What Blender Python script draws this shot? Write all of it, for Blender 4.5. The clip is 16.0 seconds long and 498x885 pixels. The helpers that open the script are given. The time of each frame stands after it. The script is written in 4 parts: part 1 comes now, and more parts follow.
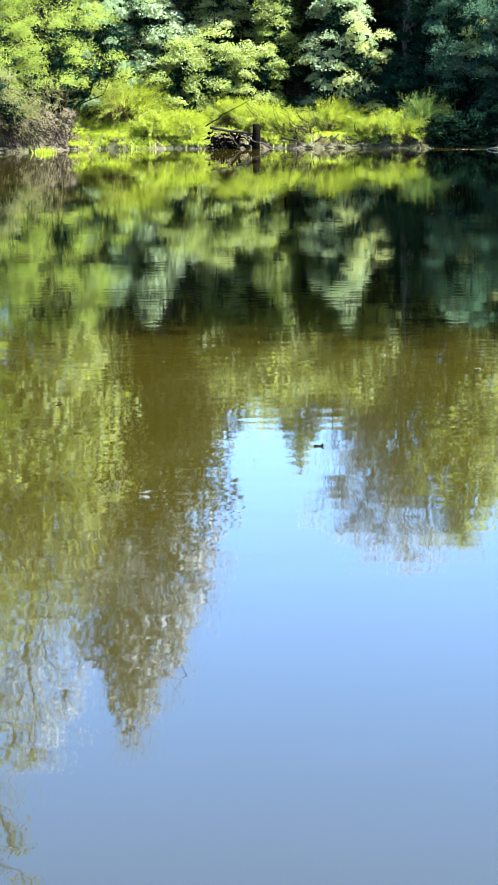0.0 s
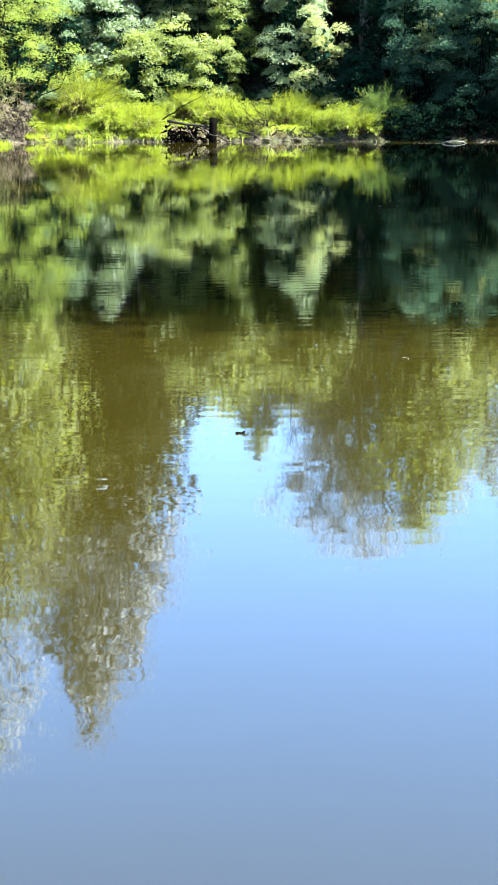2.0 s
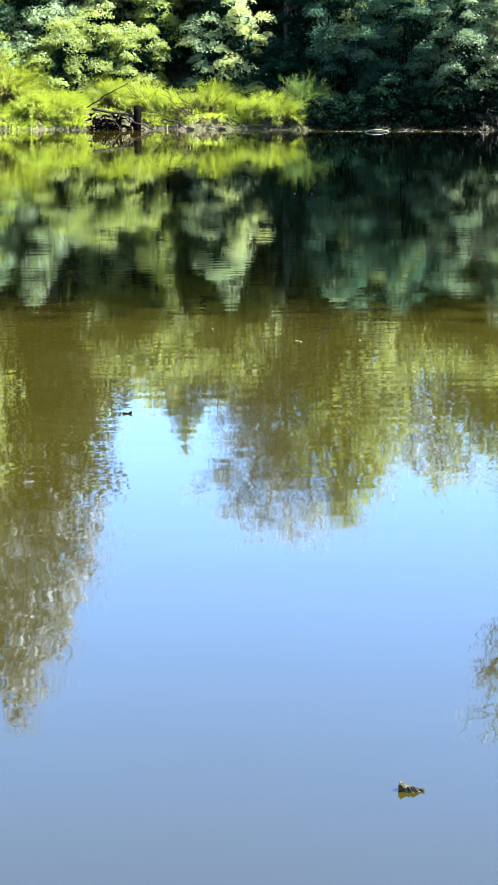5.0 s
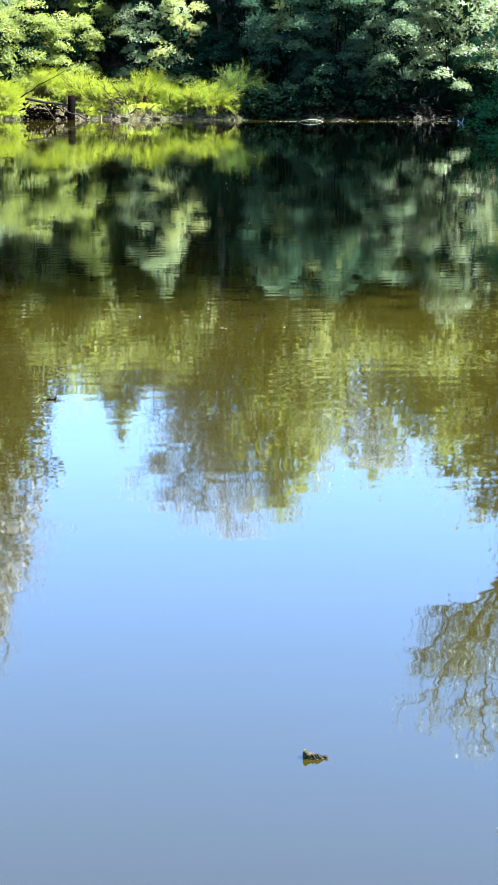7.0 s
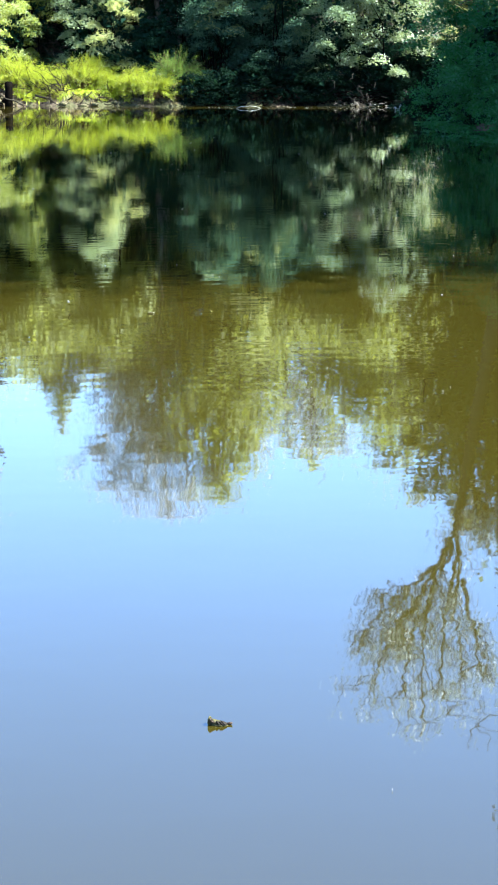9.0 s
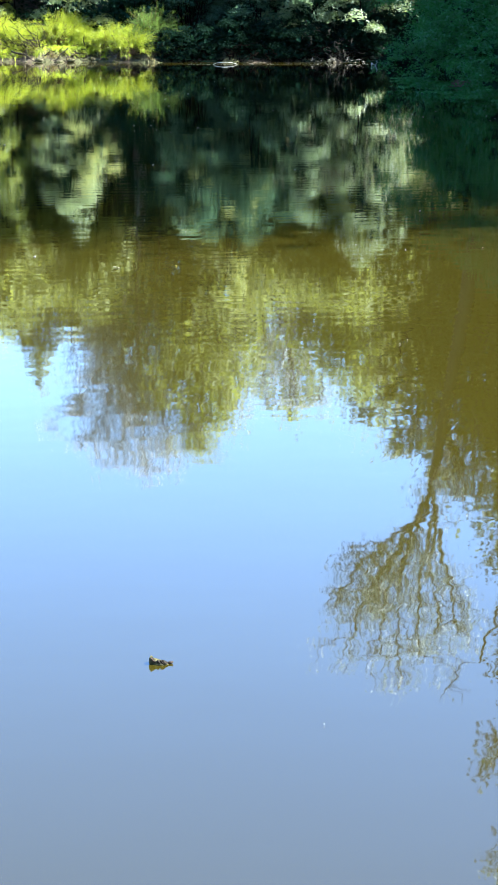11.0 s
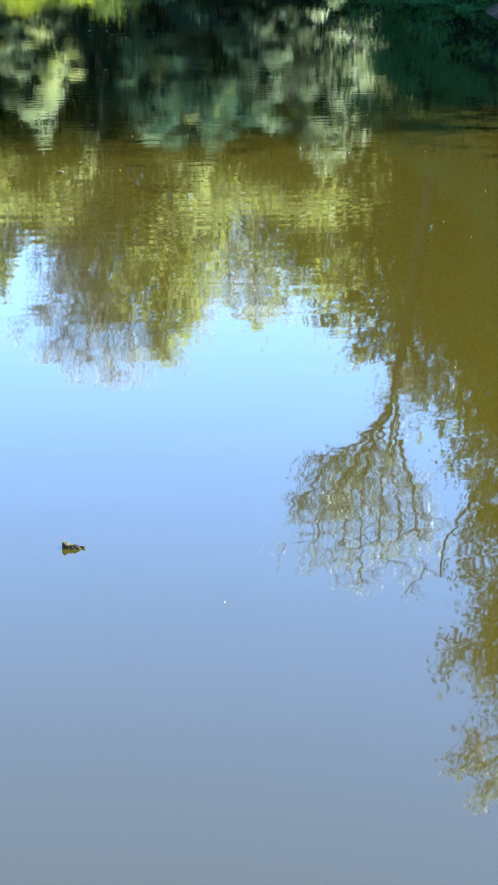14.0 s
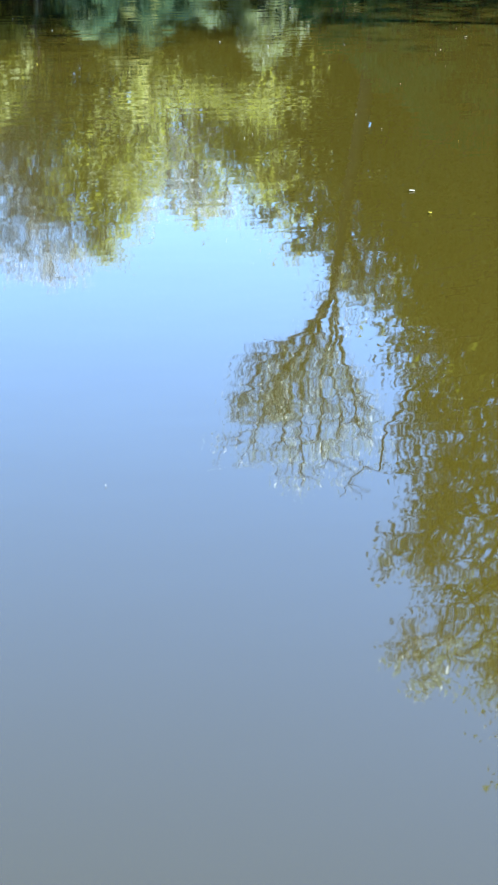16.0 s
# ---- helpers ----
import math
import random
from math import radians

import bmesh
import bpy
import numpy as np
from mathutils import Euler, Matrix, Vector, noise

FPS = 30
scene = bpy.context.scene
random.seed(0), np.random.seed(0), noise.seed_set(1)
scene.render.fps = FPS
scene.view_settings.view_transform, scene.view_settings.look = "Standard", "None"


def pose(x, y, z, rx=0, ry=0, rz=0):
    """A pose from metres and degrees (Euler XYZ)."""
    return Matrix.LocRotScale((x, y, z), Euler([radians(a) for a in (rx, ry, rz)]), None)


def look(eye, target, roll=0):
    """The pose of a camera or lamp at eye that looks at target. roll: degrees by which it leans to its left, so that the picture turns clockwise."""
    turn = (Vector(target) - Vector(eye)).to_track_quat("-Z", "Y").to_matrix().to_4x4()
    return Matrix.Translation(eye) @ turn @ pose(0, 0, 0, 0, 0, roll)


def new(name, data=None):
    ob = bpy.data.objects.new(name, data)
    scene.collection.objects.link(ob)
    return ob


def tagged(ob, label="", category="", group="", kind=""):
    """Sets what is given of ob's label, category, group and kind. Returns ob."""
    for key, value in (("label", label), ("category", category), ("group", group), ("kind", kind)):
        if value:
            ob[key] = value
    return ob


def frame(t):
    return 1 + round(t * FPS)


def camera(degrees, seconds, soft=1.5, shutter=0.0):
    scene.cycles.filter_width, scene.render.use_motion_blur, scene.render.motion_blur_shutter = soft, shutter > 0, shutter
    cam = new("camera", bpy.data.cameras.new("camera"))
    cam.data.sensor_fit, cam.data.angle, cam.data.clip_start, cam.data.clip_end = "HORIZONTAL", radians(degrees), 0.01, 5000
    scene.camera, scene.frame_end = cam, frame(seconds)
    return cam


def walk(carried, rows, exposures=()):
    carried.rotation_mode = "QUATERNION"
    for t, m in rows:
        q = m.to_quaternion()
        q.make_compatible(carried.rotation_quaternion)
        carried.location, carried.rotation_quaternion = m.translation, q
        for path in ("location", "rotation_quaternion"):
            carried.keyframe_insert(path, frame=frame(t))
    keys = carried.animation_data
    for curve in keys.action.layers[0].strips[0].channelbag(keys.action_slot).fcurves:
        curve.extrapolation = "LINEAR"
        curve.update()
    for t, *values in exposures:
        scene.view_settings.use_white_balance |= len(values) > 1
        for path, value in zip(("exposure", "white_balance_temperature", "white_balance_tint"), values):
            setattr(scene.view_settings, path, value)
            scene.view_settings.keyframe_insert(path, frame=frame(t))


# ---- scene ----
# the camera: a 3x telephoto view from the near bank, panning right, then tilting down
cam = camera(14.98, 16.0, soft=1.6)
EYE_Z = 1.9
EXPOSURE = 3.48


def aim(x, y, yaw, pitch, roll):
    """The camera's pose from its place on the bank and degrees: yaw to the left, pitch up, roll as in look()."""
    eye = Vector((x, y, EYE_Z))
    a, b = radians(yaw), radians(pitch)
    return look(eye, eye + Vector((-math.sin(a) * math.cos(b), math.cos(a) * math.cos(b), math.sin(b))), roll)


walk(cam, [(t, aim(*row)) for t, *row in (
    (0, 0.000, -0.000, 0.000, -10.629, -0.308),
    (0.5, 0.058, -0.050, -0.281, -10.626, -0.301),
    (1, 0.115, -0.100, -0.537, -10.678, -0.285),
    (1.5, 0.173, -0.150, -0.795, -10.765, -0.259),
    (2, 0.230, -0.200, -1.080, -10.828, -0.232),
    (2.5, 0.288, -0.250, -1.406, -10.909, -0.197),
    (3, 0.345, -0.300, -1.733, -10.992, -0.149),
    (3.5, 0.397, -0.350, -2.052, -11.065, -0.094),
    (4, 0.437, -0.391, -2.391, -11.105, -0.043),
    (6.5, 0.542, -0.598, -4.448, -11.353, 0.018),
    (7, 0.565, -0.639, -5.014, -11.461, 0.078),
    (7.5, 0.589, -0.680, -5.664, -11.594, 0.117),
    (8, 0.612, -0.721, -6.180, -11.680, 0.139),
    (8.5, 0.636, -0.763, -6.551, -11.755, 0.154),
    (9, 0.659, -0.804, -6.778, -11.851, 0.164),
    (11.5, 0.790, -1.010, -7.508, -13.582, 0.165),
    (12, 0.817, -1.051, -7.676, -14.044, 0.161),
    (12.5, 0.845, -1.093, -7.841, -14.478, 0.151),
    (13, 0.870, -1.134, -7.995, -14.880, 0.139),
    (13.5, 0.896, -1.175, -8.132, -15.320, 0.116),
    (14, 0.923, -1.216, -8.293, -15.876, 0.106),
    (14.5, 0.951, -1.258, -8.507, -16.626, 0.091),
    (15, 0.985, -1.299, -8.847, -17.454, 0.078),
    (15.5, 1.035, -1.340, -9.355, -18.111, 0.080),
    (16, 1.097, -1.381, -9.970, -18.928, 0.079),
)], exposures=[(t, EXPOSURE + stops, 5240, 9.0) for t, stops in ((0.0, -0.08), (7.0, -0.06), (10.0, 0.0), (13.0, 0.01), (16.0, -0.01))])

# ---- light ----
SUN_EL, SUN_AZ = 47.0, 105.0   # degrees above the horizon; degrees from +y towards +x
world = bpy.data.worlds.new("sky")
scene.world = world
world.use_nodes = True
nt = world.node_tree
nt.nodes.clear()
sky = nt.nodes.new("ShaderNodeTexSky")
sky.sky_type = "NISHITA"
sky.sun_disc = False
sky.sun_elevation, sky.sun_rotation = radians(SUN_EL), radians(SUN_AZ)
sky.air_density, sky.dust_density, sky.ozone_density = 1.0, 0.4, 4.0
back = nt.nodes.new("ShaderNodeBackground")
back.inputs["Strength"].default_value = 0.07
wout = nt.nodes.new("ShaderNodeOutputWorld")
nt.links.new(sky.outputs[0], back.inputs[0])
nt.links.new(back.outputs[0], wout.inputs[0])

sun = bpy.data.lights.new("sun", "SUN")
sun.energy, sun.angle, sun.color = 5.0, radians(0.55), (1.0, 0.92, 0.72)
sun_ob = new("sun", sun)
se, sa = radians(SUN_EL), radians(SUN_AZ)
TO_SUN = Vector((math.cos(se) * math.sin(sa), math.cos(se) * math.cos(sa), math.sin(se)))
sun_ob.matrix_world = look(TO_SUN * 100, (0, 0, 0))


# ---- materials ----
def material(name):
    m = bpy.data.materials.new(name)
    m.use_nodes = True
    m.node_tree.nodes.clear()
    return m, m.node_tree


def node(tree, kind, **values):
    n = tree.nodes.new(kind)
    for key, value in values.items():
        n.inputs[key.replace("_", " ")].default_value = value
    return n


def ramp(tree, fac, stops):
    n = tree.nodes.new("ShaderNodeValToRGB")
    el = n.color_ramp.elements
    while len(el) < len(stops):
        el.new(0.5)
    for e, (p, c) in zip(el, stops):
        e.position, e.color = p, (*c, 1)
    tree.links.new(fac, n.inputs["Fac"])
    return n.outputs["Color"]


def mixed(tree, fac, a, b, blend="MIX"):
    n = tree.nodes.new("ShaderNodeMix")
    n.data_type, n.blend_type = "RGBA", blend
    for socket, v in ((n.inputs[0], fac), (n.inputs[6], a), (n.inputs[7], b)):
        if isinstance(v, (int, float)):
            socket.default_value = v
        elif isinstance(v, tuple):
            socket.default_value = (*v, 1)
        else:
            tree.links.new(v, socket)
    return n.outputs[2]


def noise_tex(tree, scale, detail=4.0, rough=0.6, stretch=None, vector=None):
    n = node(tree, "ShaderNodeTexNoise", Scale=scale, Detail=detail, Roughness=rough)
    if vector is None:
        co = tree.nodes.new("ShaderNodeTexCoord")
        vector = co.outputs["Object"]
    if stretch:
        mp = tree.nodes.new("ShaderNodeMapping")
        mp.inputs["Scale"].default_value = stretch
        tree.links.new(vector, mp.inputs["Vector"])
        vector = mp.outputs["Vector"]
    tree.links.new(vector, n.inputs["Vector"])
    return n.outputs["Fac"]


def leaf_material(name, dark, mid, light, through_colour, translucent=0.45, gloss=0.25, rough=0.5, vary=1.0):
    """Leaves: each its own shade, some light let through, a waxy sheen."""
    m, t = material(name)
    geo = t.nodes.new("ShaderNodeNewGeometry")
    colour = ramp(t, geo.outputs["Random Per Island"], [(0.0, tuple(m + (d - m) * vary for d, m in zip(dark, mid))), (0.45, mid), (1.0, tuple(m + (c - m) * vary for c, m in zip(light, mid)))])
    patch = noise_tex(t, 0.7, 2.0)
    # whole sprays differ too
    colour = mixed(t, 0.5, colour, ramp(t, noise_tex(t, 2.2, 3.0), [(0.30, dark), (0.62, light)]))
    colour = mixed(t, patch, colour, tuple(c * 0.85 for c in mid), "MIX")
    dif = node(t, "ShaderNodeBsdfDiffuse", Roughness=0.5)
    t.links.new(colour, dif.inputs["Color"])
    tra = node(t, "ShaderNodeBsdfTranslucent")
    t.links.new(mixed(t, 0.6, colour, through_colour), tra.inputs["Color"])
    glo = node(t, "ShaderNodeBsdfGlossy", Roughness=rough)
    glo.inputs["Color"].default_value = (0.9, 0.95, 1.0, 1)
    a = node(t, "ShaderNodeMixShader", Fac=translucent)
    t.links.new(dif.outputs[0], a.inputs[1])
    t.links.new(tra.outputs[0], a.inputs[2])
    fre = node(t, "ShaderNodeFresnel", IOR=1.4)
    mul = t.nodes.new("ShaderNodeMath")
    mul.operation, mul.use_clamp = "MULTIPLY", True
    mul.inputs[1].default_value = gloss
    t.links.new(fre.outputs[0], mul.inputs[0])
    b = t.nodes.new("ShaderNodeMixShader")
    t.links.new(mul.outputs[0], b.inputs[0])
    t.links.new(a.outputs[0], b.inputs[1])
    t.links.new(glo.outputs[0], b.inputs[2])
    out = t.nodes.new("ShaderNodeOutputMaterial")
    t.links.new(b.outputs[0], out.inputs["Surface"])
    return m


def rough_material(name, dark, light, scale, rough=0.85, bump=0.3, stretch=None, metal=0.0, shine=0.12):
    """Bark, wood, soil: two scales of mottling and a bump."""
    m, t = material(name)
    fine, broad = noise_tex(t, scale, 6.0, 0.65, stretch), noise_tex(t, scale * 0.17, 3.0)
    colour = ramp(t, fine, [(0.3, dark), (0.7, light)])
    colour = mixed(t, broad, colour, tuple(c * 0.55 for c in light), "MIX")
    p = node(t, "ShaderNodeBsdfPrincipled", Roughness=rough, Metallic=metal, Specular_IOR_Level=shine)
    t.links.new(colour, p.inputs["Base Color"])
    bm = node(t, "ShaderNodeBump", Strength=bump, Distance=0.05)
    t.links.new(fine, bm.inputs["Height"])
    t.links.new(bm.outputs[0], p.inputs["Normal"])
    out = t.nodes.new("ShaderNodeOutputMaterial")
    t.links.new(p.outputs[0], out.inputs["Surface"])
    return m


M_BRIGHT = leaf_material("leaf_bright", (0.107, 0.146, 0.012), (0.193, 0.242, 0.03), (0.314, 0.369, 0.082), (0.40, 0.483, 0.045), 0.5, 0.02, 0.6, 0.45)
M_SUNNY = leaf_material("leaf_sunny", (0.0913, 0.113, 0.0085), (0.165, 0.186, 0.0207), (0.268, 0.284, 0.0549), (0.342, 0.372, 0.0305), 0.5, 0.02, 0.6, 0.45)
M_OLIVE = leaf_material("leaf_olive", (0.056, 0.0617, 0.0115), (0.112, 0.118, 0.026), (0.235, 0.23, 0.09), (0.235, 0.241, 0.045), 0.45, 0.03, 0.6, 0.8)
M_SAGE = leaf_material("leaf_sage", (0.0498, 0.0809, 0.03), (0.203, 0.252, 0.102), (0.452, 0.509, 0.262), (0.38, 0.466, 0.17), 0.4, 0.06, 0.6, 0.65)
M_GRASS = leaf_material("grass", (0.0441, 0.0666, 0.00339), (0.24, 0.298, 0.0113), (0.433, 0.47, 0.0396), (0.528, 0.596, 0.0198), 0.48, 0.05, 0.6, 0.65)
M_MID = leaf_material("leaf_mid", (0.0704, 0.102, 0.0117), (0.156, 0.203, 0.0274), (0.313, 0.344, 0.0704), (0.422, 0.469, 0.0469), 0.45, 0.06, 0.6, 0.6)
M_COOL = leaf_material("leaf_cool", (0.049, 0.0775, 0.0261), (0.135, 0.175, 0.0612), (0.294, 0.343, 0.135), (0.326, 0.424, 0.131), 0.4, 0.10, 0.6, 0.65)
# shade of the wood and of leaf gaps is put into this dark colour
M_DEEP_SHADE = leaf_material("leaf_deep_shade", (0.00544, 0.0163, 0.00952), (0.00952, 0.0258, 0.015), (0.019, 0.0422, 0.0245), (0.0204, 0.0544, 0.0204), 0.2, 0.0, 0.6)
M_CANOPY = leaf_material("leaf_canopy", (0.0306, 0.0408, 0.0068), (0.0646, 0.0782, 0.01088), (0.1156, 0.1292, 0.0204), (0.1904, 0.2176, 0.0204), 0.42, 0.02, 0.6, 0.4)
M_FERN = leaf_material("leaf_fern", (0.0267, 0.0535, 0.0107), (0.0714, 0.116, 0.0196), (0.161, 0.214, 0.0401), (0.179, 0.268, 0.0358), 0.42, 0.03, 0.6)
M_TEAL = leaf_material("leaf_teal", (0.0386, 0.0716, 0.033), (0.119, 0.179, 0.078), (0.349, 0.422, 0.193), (0.257, 0.349, 0.129), 0.38, 0.06, 0.6)
# brighter leaf for far-bank crowns: sunlight is put into its colour
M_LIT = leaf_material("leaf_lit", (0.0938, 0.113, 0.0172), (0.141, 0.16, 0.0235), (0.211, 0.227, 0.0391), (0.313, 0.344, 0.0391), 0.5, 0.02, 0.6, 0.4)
# dim leaf: the shaded face of the far-bank trees is put into its colour
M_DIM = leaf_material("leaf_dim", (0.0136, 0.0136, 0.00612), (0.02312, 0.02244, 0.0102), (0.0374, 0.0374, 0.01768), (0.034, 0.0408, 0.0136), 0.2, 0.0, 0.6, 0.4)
M_BUSH = leaf_material("leaf_bush", (0.0136, 0.0683, 0.0167), (0.0237, 0.104, 0.0245), (0.0565, 0.148, 0.0339), (0.0707, 0.212, 0.0318), 0.3, 0.03, 0.6)
# darker leaf for overhanging bushes: their shade is put into the colour
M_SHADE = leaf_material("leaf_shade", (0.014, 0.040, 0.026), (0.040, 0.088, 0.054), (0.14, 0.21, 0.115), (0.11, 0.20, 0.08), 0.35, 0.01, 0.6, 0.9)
# near-black leaf: the deep shade of the shore is put into its colour
M_SHORE_SHADE = leaf_material("leaf_shore_shade", (0.003, 0.007, 0.005), (0.006, 0.013, 0.009), (0.012, 0.025, 0.016), (0.01, 0.03, 0.01), 0.2, 0.0, 0.6)
# cool grey leaf: sky glimpsed through the thin crown is put into its colour
M_ASH = leaf_material("leaf_ash", (0.026, 0.026, 0.024), (0.135, 0.138, 0.145), (0.42, 0.42, 0.44), (0.22, 0.22, 0.21), 0.4, 0.06, 0.6, 0.9)
# paler leaf for bushes in the sun: the sunlight is put into the colour
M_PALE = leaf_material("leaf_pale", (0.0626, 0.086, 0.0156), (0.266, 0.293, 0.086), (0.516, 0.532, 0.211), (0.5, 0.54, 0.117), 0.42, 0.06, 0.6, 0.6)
# this and the next leaf also carry sky from the gaps in their colour
M_GREY = leaf_material("leaf_grey", (0.03, 0.034, 0.034), (0.22, 0.235, 0.245), (0.64, 0.66, 0.68), (0.32, 0.34, 0.33), 0.4, 0.08, 0.6, 0.9)
M_SILVER = leaf_material("leaf_silver", (0.02, 0.036, 0.032), (0.19, 0.24, 0.235), (0.58, 0.63, 0.64), (0.26, 0.34, 0.30), 0.4, 0.12, 0.5, 0.9)
M_DRY = leaf_material("grass_dry", (0.068, 0.051, 0.0204), (0.1292, 0.102, 0.0408), (0.1904, 0.1564, 0.068), (0.238, 0.204, 0.0544), 0.35, 0.05, 0.5)
M_BARK = rough_material("bark", (0.035, 0.03, 0.024), (0.12, 0.10, 0.08), 9.0, 0.9, 0.6, (1, 1, 0.25))
M_PALE_BARK = rough_material("pale_bark", (0.12, 0.11, 0.10), (0.30, 0.28, 0.25), 9.0, 0.9, 0.5, (1, 1, 0.25))
# dark copy of the bark, with the side bank's shade put into its colour
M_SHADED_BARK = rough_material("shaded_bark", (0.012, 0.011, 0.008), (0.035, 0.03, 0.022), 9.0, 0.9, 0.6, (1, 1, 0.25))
# near-black wood: wet timber, and shade put into stems, trunks and roots
M_BLACK_WOOD = rough_material("black_wood", (0.0018, 0.0015, 0.0012), (0.006, 0.0048, 0.0036), 14.0, 0.95, 0.5, shine=0.0)
M_DRIFT = rough_material("driftwood", (0.16, 0.14, 0.11), (0.40, 0.36, 0.30), 16.0, 0.8, 0.4, (1, 0.3, 1))
M_BLEACHED = rough_material("bleached_wood", (0.375, 0.375, 0.36), (0.562, 0.562, 0.54), 20.0, 0.6, 0.2)


def ground_material():
    m, t = material("bank_soil")
    fine, broad = noise_tex(t, 7.0, 8.0, 0.7), noise_tex(t, 0.6, 4.0)
    soil = ramp(t, fine, [(0.25, (0.012, 0.008, 0.005)), (0.5, (0.068, 0.052, 0.036)), (0.7, (0.14, 0.11, 0.076))])
    litter = ramp(t, fine, [(0.3, (0.02, 0.025, 0.01)), (0.7, (0.07, 0.065, 0.03))])
    colour = mixed(t, ramp(t, broad, [(0.45, (0, 0, 0)), (0.55, (1, 1, 1))]), soil, litter)
    p = node(t, "ShaderNodeBsdfPrincipled", Roughness=0.95, Specular_IOR_Level=0.1)
    t.links.new(colour, p.inputs["Base Color"])
    bm = node(t, "ShaderNodeBump", Strength=0.8, Distance=0.12)
    t.links.new(fine, bm.inputs["Height"])
    t.links.new(bm.outputs[0], p.inputs["Normal"])
    out = t.nodes.new("ShaderNodeOutputMaterial")
    t.links.new(p.outputs[0], out.inputs["Surface"])
    return m


def water_material():
    """Silty river water: a brown body under a nearly smooth surface. The ripples tilt the surface, more on the open river than by the near bank."""
    m, t = material("river_water")
    co = t.nodes.new("ShaderNodeTexCoord")
    cloud = noise_tex(t, 0.05, 3.0, vector=co.outputs["Object"])
    body = ramp(t, cloud, [(0.3, (0.0135, 0.0108, 0.0011)), (0.7, (0.0182, 0.0150, 0.0018))])
    p = node(t, "ShaderNodeBsdfPrincipled", Roughness=0.016, IOR=1.58)
    t.links.new(body, p.inputs["Base Color"])

    def vector_math(kind, a, b):
        n = t.nodes.new("ShaderNodeVectorMath")
        n.operation = kind
        for socket, v in ((n.inputs[0], a), (n.inputs[1], b)):
            if isinstance(v, tuple):
                socket.default_value = v
            else:
                t.links.new(v, socket)
        return n.outputs[0]

    xyz = t.nodes.new("ShaderNodeSeparateXYZ")
    t.links.new(co.outputs["Object"], xyz.inputs[0])
    total = None
    # size of the ripples per metre, their stretch, and their slope across and along the view
    for scale, stretch, slope, grow in ((13.0, (0.32, 1.0, 1), (0.008, 0.007, 0), (1.0, 1.2)), (4.6, (0.3, 1.0, 1), (0.008, 0.011, 0), (0.45, 0.3)), (1.2, (0.4, 1.2, 1), (0.003, 0.004, 0), (0.3, 0.25))):
        mp = t.nodes.new("ShaderNodeMapping")
        mp.inputs["Scale"].default_value = stretch
        mp.inputs["Rotation"].default_value = (0, 0, radians(12 - 1.2 * scale))
        t.links.new(co.outputs["Object"], mp.inputs["Vector"])
        n = node(t, "ShaderNodeTexNoise", Scale=scale, Detail=1.0, Roughness=0.5)
        t.links.new(mp.outputs[0], n.inputs["Vector"])
        one = vector_math("MULTIPLY", vector_math("SUBTRACT", n.outputs["Color"], (0.5, 0.5, 0.5)), slope)
        out_on = node(t, "ShaderNodeMapRange")
        for key, v in (("From Min", 5.0), ("From Max", 30.0), ("To Min", grow[0]), ("To Max", grow[1])):
            out_on.inputs[key].default_value = v
        t.links.new(xyz.outputs["Y"], out_on.inputs["Value"])
        one = vector_math("MULTIPLY", one, out_on.outputs[0])
        total = one if total is None else vector_math("ADD", total, one)
    # a regular train of low ripples that shows on the middle of the river
    wave = node(t, "ShaderNodeTexWave", Scale=1.25, Distortion=5.0, Detail=2.0, Detail_Scale=1.2, Detail_Roughness=0.6)
    wave.wave_type, wave.bands_direction, wave.wave_profile = "BANDS", "Y", "SIN"
    wm = t.nodes.new("ShaderNodeMapping")
    wm.inputs["Scale"].default_value = (0.55, 1.0, 1.0)
    wm.inputs["Rotation"].default_value = (0, 0, radians(-7))
    t.links.new(co.outputs["Object"], wm.inputs["Vector"])
    t.links.new(wm.outputs[0], wave.inputs["Vector"])
    train = vector_math("MULTIPLY", vector_math("SUBTRACT", wave.outputs["Color"], (0.5, 0.5, 0.5)), (0.0003, 0.0025, 0))
    gusts = ramp(t, noise_tex(t, 0.22, 2.0, 0.5, (0.6, 1.2, 1), co.outputs["Object"]), [(0.36, (0.15, 0.15, 0.15)), (0.6, (1.2, 1.2, 1.2))])
    grow_on = node(t, "ShaderNodeMapRange")
    for key, v in (("From Min", 6.0), ("From Max", 11.0), ("To Min", 0.12), ("To Max", 1.5)):
        grow_on.inputs[key].default_value = v
    t.links.new(xyz.outputs["Y"], grow_on.inputs["Value"])
    die_down = node(t, "ShaderNodeMapRange")
    for key, v in (("From Min", 18.0), ("From Max", 25.0), ("To Min", 1.0), ("To Max", 0.2)):
        die_down.inputs[key].default_value = v
    t.links.new(xyz.outputs["Y"], die_down.inputs["Value"])
    total = vector_math("ADD", total, vector_math("MULTIPLY", vector_math("MULTIPLY", vector_math("MULTIPLY", train, gusts), grow_on.outputs[0]), die_down.outputs[0]))
    calm = ramp(t, noise_tex(t, 0.10, 2.0, 0.5, (0.5, 1.8, 1), co.outputs["Object"]), [(0.38, (0.55, 0.55, 0.55)), (0.62, (1.25, 1.25, 1.25))])
    total = vector_math("MULTIPLY", total, calm)
    # the finest wavelets, too small to tell apart: they blur the mirror more on the open river
    blur = node(t, "ShaderNodeMapRange")
    for key, v in (("From Min", 5.0), ("From Max", 22.0), ("To Min", 0.019), ("To Max", 0.032)):
        blur.inputs[key].default_value = v
    t.links.new(xyz.outputs["Y"], blur.inputs["Value"])
    t.links.new(blur.outputs[0], p.inputs["Roughness"])
    up = vector_math("NORMALIZE", vector_math("ADD", total, (0.0, 0.0, 1.0)), (0, 0, 0))
